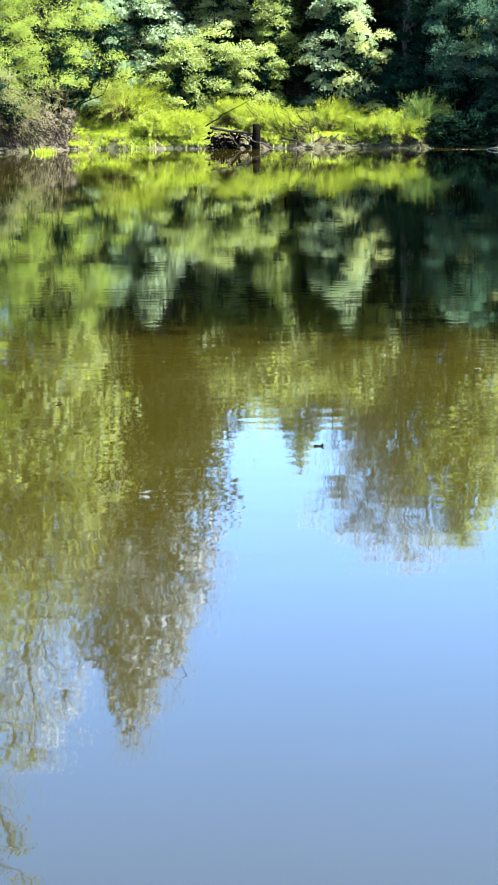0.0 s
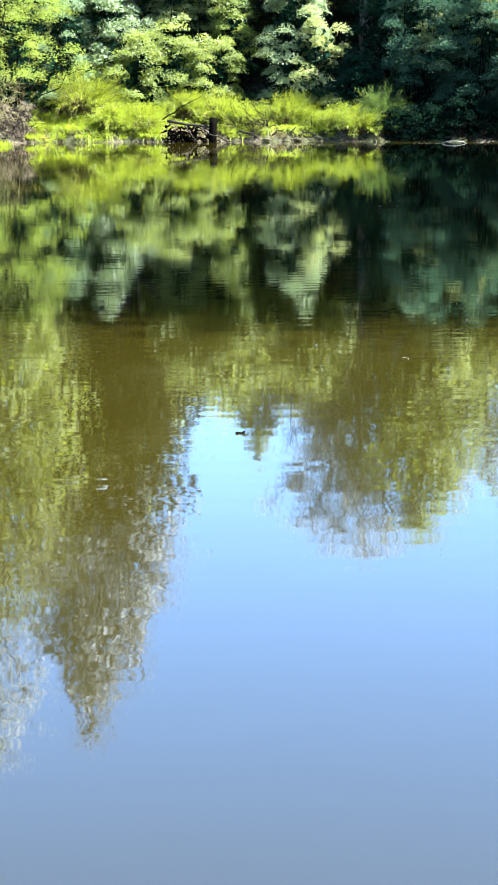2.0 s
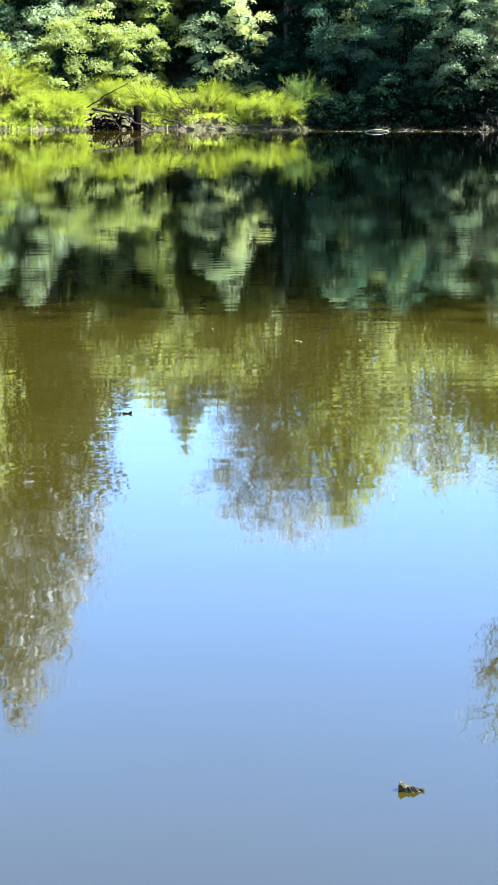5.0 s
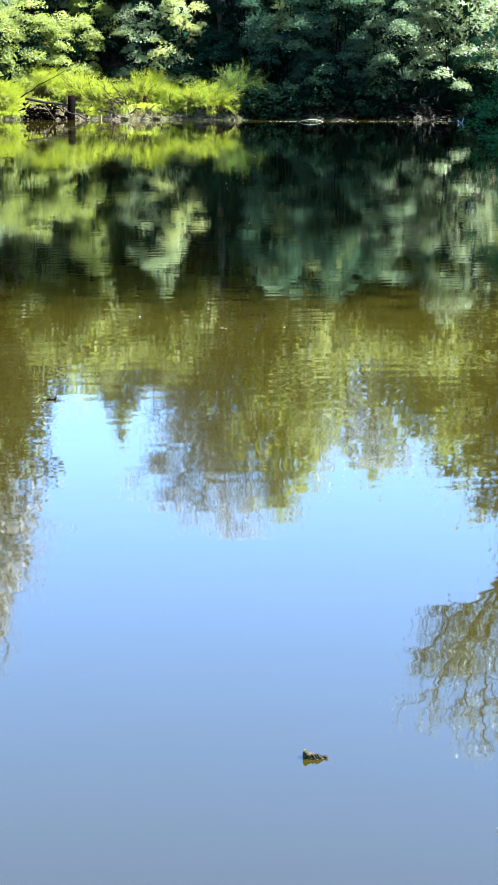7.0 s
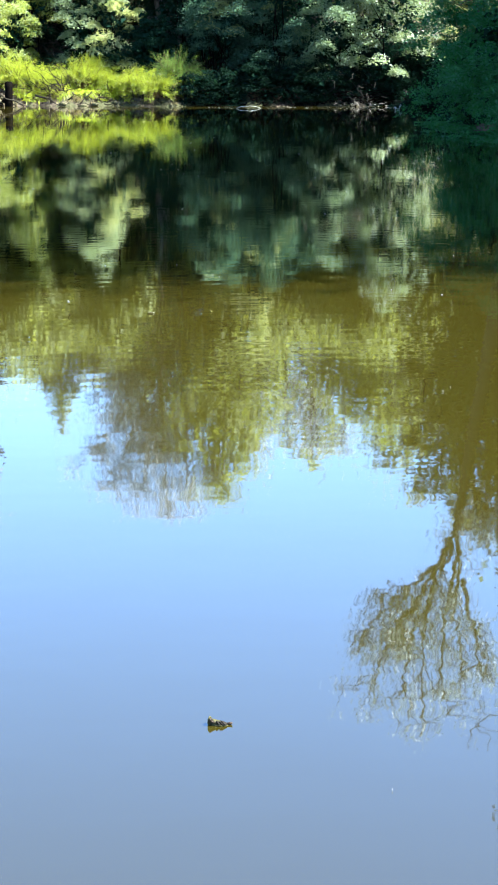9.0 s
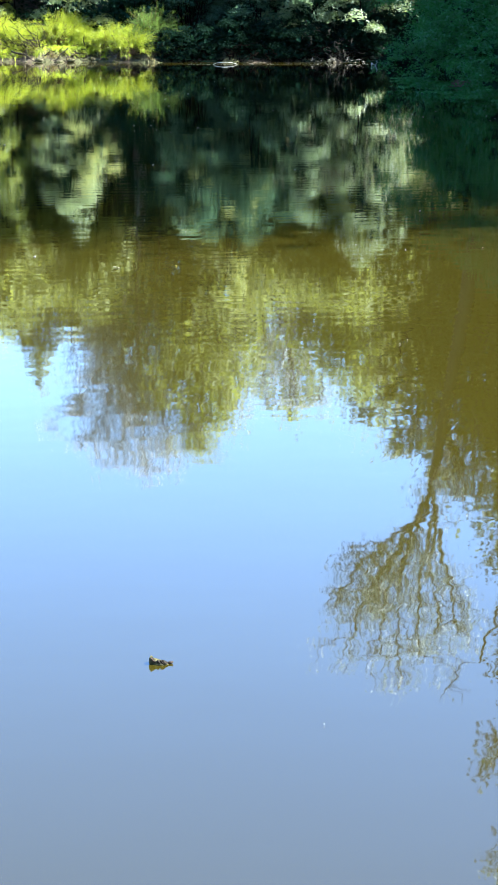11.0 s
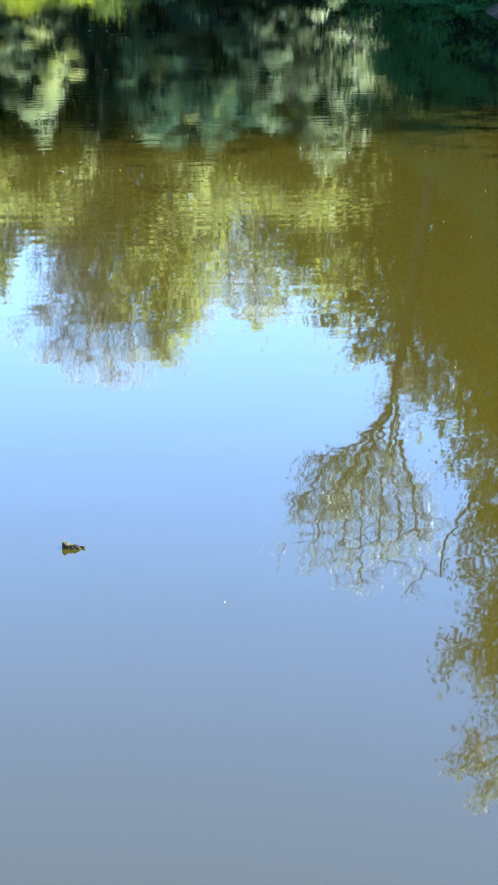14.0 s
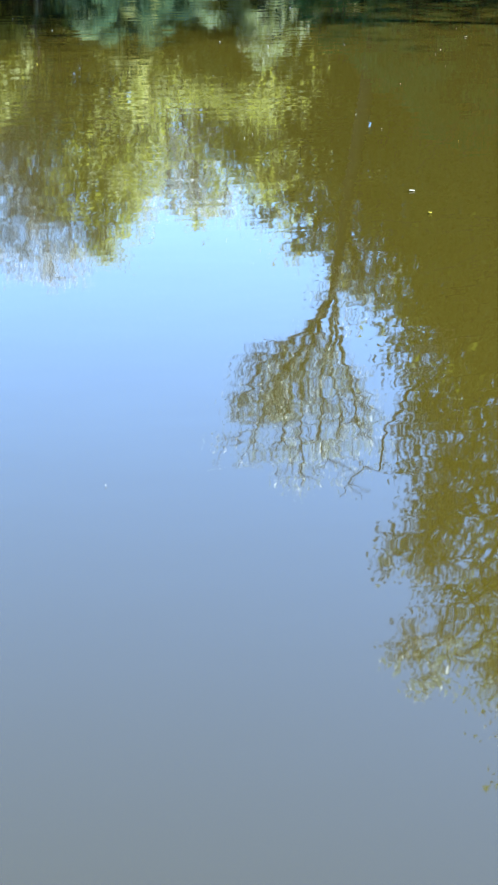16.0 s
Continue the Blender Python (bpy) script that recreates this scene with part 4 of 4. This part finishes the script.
def fountain(name, x, y, h, w, n, mat, label, seed, group="arching bushes on the bank"):
    """A bush of many thin brown shoots that arch out from its foot, bare below and feathery with narrow leaves above."""
    rng = np.random.default_rng(seed)
    z0 = float(height(np.array(x), np.array(y))) - 0.03
    root = thing(name, (x, y, z0), label, "shrub", group)
    s = n // 4
    th = rng.uniform(0, 2 * np.pi, s)
    at = np.stack([rng.normal(0, w * 0.09, s), rng.normal(0, w * 0.07, s), rng.uniform(0, h * 0.1, s)], -1)
    out = rng.uniform(0.25, 1.05, s)
    way = np.stack([np.cos(th) * out + 0.22, np.sin(th) * out * 0.8 - 0.12, np.full(s, 0.9)], -1)
    way /= np.linalg.norm(way, axis=1)[:, None]
    ln = h * rng.uniform(0.75, 1.25, s) * (1 + 0.35 * out)
    dr = rng.uniform(0.4, 0.95, s) * out
    u = np.linspace(0, 1, 6)
    p = at[:, None] + way[:, None] * (ln[:, None] * u)[..., None]
    p[..., 2] -= (dr * ln)[:, None] * u ** 2
    side = np.cross(way, rng.standard_normal((s, 3)))
    side /= np.linalg.norm(side, axis=1)[:, None]
    wd = 0.011 * (1 - 0.8 * u)
    v = np.stack([p - side[:, None] * wd[None, :, None], p + side[:, None] * wd[None, :, None]], 2).reshape(-1, 3)
    q = np.array([[2 * i, 2 * i + 1, 2 * i + 3, 2 * i + 2] for i in range(5)])
    part("spray", (v, (np.arange(s)[:, None, None] * 12 + q[None]).reshape(-1, 4)), M_STEM, root, "thin brown arching stems", kind="stuff")
    per = 36
    k = np.repeat(np.arange(s), per)
    f = rng.uniform(0.25, 0.97, s * per) ** 0.8
    c = at[k] + way[k] * (ln[k] * f)[:, None]
    c[:, 2] -= dr[k] * ln[k] * f ** 2
    c += rng.normal(0, 0.03, c.shape)
    c[:, 2] = np.maximum(c[:, 2], 0.03)
    along = way[k].copy()
    along[:, 2] -= 2 * dr[k] * f
    part("foliage", blades(c, along, 0.10 + 0.03 * h, rng, 0.009, 0.0, 0.4, 1), mat, root, kind="stuff")
    return root


M_STEM = rough_material("brown_stem", (0.05, 0.03, 0.015), (0.16, 0.10, 0.05), 14.0, 0.9, 0.2)
for k, (x, y, h, w) in enumerate(((-3.9, 62.0, 1.6, 2.4), (-2.0, 61.2, 0.8, 1.8), (-3.0, 60.9, 0.75, 1.6), (-0.6, 62.0, 0.9, 1.8), (0.5, 61.7, 1.0, 2.2), (1.3, 61.5, 0.8, 1.8), (2.7, 61.6, 0.95, 1.8), (3.5, 61.3, 0.6, 1.5), (4.3, 60.8, 0.8, 1.8))):
    fountain("arching_bush", x, y, h, w, 1500, M_GRASS, "arching yellow-green bush with dry stems at its foot", 160 + k)

# ---- timber at the water's edge ----
rng = np.random.default_rng(5)
M_LOG = rough_material("weathered_log", (0.0054, 0.00405, 0.0027), (0.0495, 0.0396, 0.0279), 16.0, 0.9, 0.4)
post_v, post_f = tube([(0, 0, -0.6), (0, 0, 0.2), (0.01, 0, 0.55), (0.012, 0, 0.76)], [0.13, 0.13, 0.125, 0.118], 10, 0.04, rng)
whole("post", (post_v, post_f), M_BLACK_WOOD, (0.27, 59.75, 0), "dark weathered wooden post standing at the water's edge", "post")
whole("log", tube(bent((-1.15, 59.95, 0.66), (0.2, 59.7, 0.45), rng, 0.012, 8), [0.045, 0.048, 0.047, 0.044, 0.042, 0.04, 0.036, 0.03], 9, 0.05, rng), M_LOG, (0, 0, 0), "grey fallen log resting against the post", "log")
whole("stick", tube(bent((-1.3, 60.0, 0.7), (0.05, 60.3, 1.5), rng, 0.02, 8), np.linspace(0.022, 0.008, 8), 6), M_BLACK_WOOD, (0, 0, 0), "bare dark branch sticking up from the bank", "branch")
for a, b in (((-0.2, 59.75, 0.48), (0.85, 59.35, 0.02)), ((0.1, 59.8, 0.40), (0.75, 59.4, 0.0)), ((-0.6, 59.8, 0.5), (-0.2, 59.5, -0.02)), ((1.1, 60.0, 0.35), (1.9, 59.4, 0.02))):
    whole("stick", tube(bent(a, b, rng, 0.03, 6), np.linspace(0.024, 0.010, 6), 6), M_LOG, (0, 0, 0), "pale bare stick sloping into the water", "branch", "sticks by the post")

# things on the water
arch = [(math.cos(a) * 0.37, 0.05 * math.sin(2 * a), math.sin(a) * 0.085 - 0.01) for a in np.linspace(0, math.pi, 13)]
whole("bent_stick", tube(arch, [0.0055] * 13, 6), M_BLEACHED, (7.56, 57.6, 0), "bleached stick arching out of the water", "branch")
twig = thing("forked_twig", (11.98, 56.4, 0), "bleached forked twig standing in the water", "branch")
for a, b in (((0, 0, -0.1), (0.06, 0, 0.17)), ((0.01, 0, 0.0), (-0.11, 0, 0.09)), ((-0.11, 0, 0.09), (-0.09, 0, -0.05)), ((0.03, 0, 0.08), (0.10, 0, 0.12))):
    part("prong", tube(bent(a, b, rng, 0.03, 4), [0.016, 0.013, 0.010, 0.007], 5), M_BLEACHED, twig)

# two bare limbs that cross the leaves of the bush over the bare earth
for a, b in (((-1.0, -2.4, 2.7), (2.0, -3.2, 3.9)), ((-1.2, -2.5, 3.0), (1.7, -3.1, 3.2)), ((0.2, -3.0, 3.3), (1.4, -3.3, 4.3)), ((-0.9, -1.6, 1.3), (0.9, -2.4, 2.0))):
    part("limb", tube(bent(a, b, rng, 0.05, 8), np.linspace(0.045, 0.010, 8), 6), M_BARK, left_bush)

fountain("feathery_bush", 5.5, 60.7, 1.2, 1.2, 1500, M_FERN, "mid-green feathery bush at the end of the grass", 170, "")
fountain("arching_bush", 4.9, 60.2, 0.85, 1.3, 1100, M_GRASS, "low yellow-green bush over brown dead stems", 171)

# ---- bare earth, roots and brushwood ----
def brushwood(name, x0, x1, y_off, z0, z1, n, length, mat, label, seed, reach=0.25, lean=(0.3, -0.5, -0.3), r=0.012):
    """Many thin crooked dead twigs and roots hanging over the bank."""
    rng = np.random.default_rng(seed)
    shapes = []
    for _ in range(n):
        x = rng.uniform(x0, x1)
        a = np.array([x, far_shore(x) + y_off + rng.uniform(-reach, reach), rng.uniform(z0, z1)])
        b = a + (np.array(lean) + rng.normal(0, 0.5, 3)) * length * rng.uniform(0.5, 1.3)
        b[2] = max(b[2], -0.02)
        k = r * rng.uniform(0.6, 1.8)
        shapes.append(tube(bent(a, b, rng, 0.10, 5), np.linspace(k, k * 0.35, 5), 4))
    return whole(name, joined(shapes), mat, (0, 0, 0), label, "brushwood", kind="stuff")


M_ROOT = rough_material("root", (0.0036, 0.0027, 0.0018), (0.0204, 0.0138, 0.009), 14.0, 0.9, 0.4)
M_GREYWOOD = rough_material("grey_dead_wood", (0.0072, 0.0066, 0.0054), (0.03, 0.0264, 0.0216), 14.0, 0.9, 0.3)
M_TWIG = rough_material("dead_twig", (0.05, 0.045, 0.018), (0.17, 0.15, 0.055), 14.0, 0.9, 0.3)
brushwood("roots", -8.6, -5.5, 0.35, 0.1, 1.15, 560, 0.5, M_ROOT, "dark tangled roots on the bare eroded bank", 180, lean=(0.35, -0.25, -0.5), r=0.011)
brushwood("brushwood", -9.0, -5.6, 0.3, 0.35, 1.9, 460, 0.6, M_TWIG, "brown leafless brushwood above the bare bank", 181, 0.5, (0.2, -0.3, 0.3), r=0.008)
brushwood("roots", 0.6, 5.2, 0.35, 0.05, 0.45, 60, 0.5, M_ROOT, "roots and dead stems along the eroded edge", 182, 0.2, (0.4, -0.5, -0.2), r=0.014)
brushwood("dead_stems", 0.9, 2.3, 0.7, 0.3, 0.6, 60, 0.8, M_ROOT, "bent brown dead stems under the grass", 183, 0.2, (-0.6, -0.4, 0.4), r=0.010)
brushwood("brushwood", 10.2, 13.0, 0.2, 0.05, 1.2, 90, 0.6, M_GREYWOOD, "grey dead branches fallen along the shaded bank", 184, 0.4, (0.3, -0.4, -0.2), r=0.009)
brushwood("dead_branches", 10.2, 12.2, -0.6, 0.02, 0.10, 16, 0.2, M_DRIFT, "pale dead branches at the water's edge", 185, 0.25, (0.5, 0.0, 0.2), r=0.006)

# near-black tangles added for the shade on the shore and under the log
brushwood("roots", 5.7, 13.2, 0.12, 0.0, 0.5, 300, 0.4, M_BLACK_WOOD, "near-black roots and sticks standing in for the shore's shade", 187, 0.25, (0.4, -0.2, -0.2), r=0.016)
brushwood("roots", -1.25, 0.25, -0.1, 0.0, 0.5, 90, 0.35, M_BLACK_WOOD, "near-black roots standing in for the shade under the log", 186, 0.15, (0.3, 0.1, -0.3), r=0.03)

# fallen stones and clods where the bank has crumbled
def clod(rng, size):
    bm = bmesh.new()
    bmesh.ops.create_icosphere(bm, subdivisions=2, radius=1.0)
    for v in bm.verts:
        v.co *= 1 + 0.22 * noise.noise(v.co * 1.7 + Vector((size * 40, 0, 0)))
    verts = np.array([v.co[:] for v in bm.verts]) * size * np.array([1.3, 0.9, 0.6])
    faces = [[v.index for v in f.verts] for f in bm.faces]
    bm.free()
    return verts, faces


rng = np.random.default_rng(9)
for _ in range(26):
    x = rng.choice([rng.uniform(-8.2, -5.4), rng.uniform(0.7, 4.6)])
    y = far_shore(np.array(x)) + rng.uniform(-0.12, 0.25)
    whole("clod", clod(rng, rng.uniform(0.05, 0.14)), M_SOIL, (x, float(y), max(0.0, float(height(np.array(x), np.array(y))) - 0.01)), "crumbled clod of brown earth at the water's edge", "earth clod", "clods along the shore")

# a bright tuft standing in the shallows
rng = np.random.default_rng(12)
at = np.repeat([[-6.05, 57.2, -0.02]], 160, 0) + rng.normal(0, 1, (160, 3)) * [0.14, 0.1, 0]
whole("grass_tuft", blades(at, (0, -0.1, 1), 0.3, rng, 0.02, 0.4, 0.4), M_GRASS, (0, 0, 0), "bright green grass tuft in the shallows", "grass", kind="stuff")


# ---- floating on the water ----
M_LEAF_OLD = rough_material("old_leaf", (0.006, 0.004, 0.002), (0.075, 0.066, 0.02), 130.0, 0.5, 0.3)
M_LEAF_SPOT = rough_material("rotten_spot", (0.002, 0.0015, 0.001), (0.012, 0.008, 0.004), 90.0, 0.7, 0.2)
M_LEAF_UNDER = rough_material("old_leaf_dark", (0.012, 0.008, 0.005), (0.05, 0.03, 0.018), 60.0, 0.5, 0.3)
M_FLECK = rough_material("fleck", (0.22, 0.22, 0.19), (0.42, 0.42, 0.38), 30.0, 0.7, 0.1)
M_LEAF_PALE = rough_material("pale_leaf", (0.10, 0.09, 0.05), (0.22, 0.20, 0.12), 60.0, 0.6, 0.2)
M_YELLOW = rough_material("yellow_leaf", (0.22, 0.20, 0.02), (0.40, 0.38, 0.04), 40.0, 0.6, 0.1)


def curled_leaf(length, width, curl, lift, n=12, m=7):
    """A leaf blade rolled along its midrib, one end raised, with a little thickness."""
    verts, faces = [], []
    for s in (0.0012, -0.0012):
        for i in range(n):
            u = i / (n - 1)
            w = width * (math.sin(math.pi * (0.08 + 0.92 * u) ** 0.75) ** 0.8 + 0.04)
            for j in range(m):
                v = j / (m - 1) * 2 - 1
                a = v * curl * (1 - 0.5 * u)
                verts.append(((u - 0.5) * length, math.sin(a) / max(curl, 0.1) * w / 2 * 1.2, (1 - math.cos(a)) * w * 0.45 + lift * (1 - u) ** 2 + 0.002 * math.sin(9 * u + 3 * v) + 0.004 + s))
    for k in range(2):
        for i in range(n - 1):
            for j in range(m - 1):
                q = [k * n * m + i * m + j, k * n * m + (i + 1) * m + j, k * n * m + (i + 1) * m + j + 1, k * n * m + i * m + j + 1]
                faces.append(q if k == 0 else q[::-1])
    return np.array(verts), faces


def rolled_leaf(length, n=16, sides=12):
    """A dead leaf rolled into a lump: blunt and raised at one end, thin at the other, half sunk."""
    r = np.random.default_rng(31)
    verts, faces = [], []
    for i in range(n):
        u = i / (n - 1)
        tall = 0.020 * (1 - u) ** 1.1 * min(1, u * 9 + 0.25) + 0.003
        wide = 0.017 * math.sin(math.pi * min(1, 0.12 + u * 0.85)) ** 0.6 + 0.002
        for k in range(sides):
            a = 2 * math.pi * k / sides
            ridge = 1 + 0.16 * math.sin(3 * a + 7 * u) + 0.05 * r.standard_normal()
            verts.append(((u - 0.5) * length - 0.004 * math.sin(a) * (1 - u), math.cos(a) * wide * ridge, math.sin(a) * tall * 0.55 * ridge + tall * 0.35 - 0.002))
    for i in range(n - 1):
        for k in range(sides):
            k2 = (k + 1) % sides
            faces.append([i * sides + k, i * sides + k2, (i + 1) * sides + k2, (i + 1) * sides + k])
    faces += [list(range(sides))[::-1], [(n - 1) * sides + k for k in range(sides)]]
    return np.array(verts), faces


drift = thing("floating_leaf", (1.18, 4.30, 0.0), "curled yellow-green dead leaf floating with dark spots", "leaf", turn=-10)
part("blade", rolled_leaf(0.066), M_LEAF_OLD, drift)
spot = rolled_leaf(0.014)
part("hole", (spot[0] * [1, 0.5, 0.55] + [-0.019, -0.009, 0.009], spot[1]), M_LEAF_UNDER, drift, "dark hole worn in the leaf")
rng = np.random.default_rng(17)
for k in range(7):
    u = rng.uniform(-0.026, 0.026)
    lump = rolled_leaf(rng.uniform(0.010, 0.018))
    part("spot", (lump[0] * [1, 0.55, 0.5] + [u, -0.010 + 0.006 * rng.random(), 0.004 + 0.010 * max(0, 0.4 - u / 0.05) * rng.random()], lump[1]), M_LEAF_SPOT, drift, "black rotten spot")
part("rim", tube([(-0.034, -0.006, 0.002), (-0.033, -0.004, 0.012), (-0.029, 0.0, 0.018), (-0.024, 0.004, 0.015)], [0.0025, 0.003, 0.003, 0.002], 6), M_LEAF_OLD, drift, "yellow curled edge")
part("stalk", tube([(0.028, 0, 0.002), (0.040, -0.003, 0.003), (0.047, -0.002, 0.005)], [0.003, 0.0022, 0.0012], 6), M_LEAF_UNDER, drift)
part("tip", tube([(0.030, 0.003, 0.002), (0.042, 0.008, 0.003), (0.046, 0.009, 0.004)], [0.003, 0.002, 0.001], 6), M_LEAF_UNDER, drift)

drift.scale = (0.86, 0.86, 1.25)
raft = thing("floating_twig", (0.37, 10.0, 0.0), "dark broken twig floating with a raised stub", "twig")
rng = np.random.default_rng(15)
part("stem", tube(bent((-0.022, 0, 0.003), (0.03, 0, 0.003), rng, 0.03, 6), [0.003, 0.006, 0.005, 0.004, 0.004, 0.003], 7, 0.1, rng), M_BLACK_WOOD, raft)
part("stub", tube(bent((0.02, 0, 0.004), (0.028, 0.004, 0.014), rng, 0.05, 4), [0.006, 0.005, 0.005, 0.004], 6), M_BLACK_WOOD, raft)


def fleck(x, y, size, mat, label, turn, name="floating_fleck", category="debris"):
    ob = whole(name, curled_leaf(size, size * 0.55, 0.9, size * 0.12, 6, 5), mat, (x, y, 0), label, category, "debris on the water")
    ob.rotation_euler = (0, 0, radians(turn))
    return ob


fleck(-1.16, 11.45, 0.05, M_LEAF_OLD, "yellowed leaf floating on the water", 10, "floating_leaf", "leaf")
fleck(1.56, 12.77, 0.045, M_LEAF_PALE, "pale leaf lying flat on the water", 0, "floating_leaf", "leaf")
fleck(3.49, 7.25, 0.034, M_YELLOW, "small bright yellow leaf floating on the water", 80, "floating_leaf", "leaf")
fleck(3.54, 7.78, 0.03, M_FLECK, "pale petal floating on the water", 5, "floating_petal", "petal")
fleck(1.58, 3.76, 0.0025, M_FLECK, "tiny white fleck floating on the water", 30)
for k, (x, y) in enumerate(((1.08, 15.48), (1.36, 15.81), (1.99, 15.82), (-0.6, 13.2), (2.33, 16.0), (2.52, 21.6), (2.27, 14.9), (3.54, 13.9), (2.0, 12.8), (4.91, 24.1), (4.1, 20.8), (0.98, 13.46), (4.17, 9.14), (5.68, 14.5), (5.59, 13.9), (4.5, 13.6))):
    fleck(x, y, 0.010 + 0.006 * (k % 3), M_FLECK if k % 4 else M_YELLOW, "small pale fleck floating on the water", 37 * k)
rng = np.random.default_rng(21)
for _ in range(20):
    x, y = rng.uniform(2.2, 6.0), rng.uniform(8.0, 16.5)
    fleck(x, y, rng.uniform(0.005, 0.012) * y / 12, M_FLECK, "tiny white fleck floating on the water", rng.uniform(0, 180))
for _ in range(40):
    y = rng.normal(31.0, 2.2)
    fleck(rng.uniform(3.0, 9.8), y, rng.uniform(0.012, 0.03), M_FLECK, "small pale fleck floating on the water", rng.uniform(0, 180))
for _ in range(26):
    y = rng.uniform(18, 48)
    fleck(rng.uniform(-0.02, 0.14) * y, y, rng.uniform(0.015, 0.05), M_FLECK, "small pale fleck floating on the water", rng.uniform(0, 180))

# a thin line of pale flecks for the glint where water meets shaded bank
rng = np.random.default_rng(22)
n = 320
at = np.stack([rng.uniform(6.2, 13.0, n), 57.9 + rng.normal(0, 0.1, n), np.full(n, 0.006)], -1)
th = rng.uniform(0, 2 * np.pi, (n, 1)) + np.arange(5) * 2 * np.pi / 5
rad = rng.uniform(0.006, 0.022, (n, 1)) * rng.uniform(0.7, 1.3, (n, 5))
sv = at[:, None] + np.stack([rad * np.cos(th) * 1.8, rad * np.sin(th), 0 * th], -1)
whole("shore_glint", (sv.reshape(-1, 3), np.arange(n * 5).reshape(n, 5)), M_FLECK, (0, 0, 0), "pale flecks standing in for the glint along the shaded shore", "foam", kind="stuff")
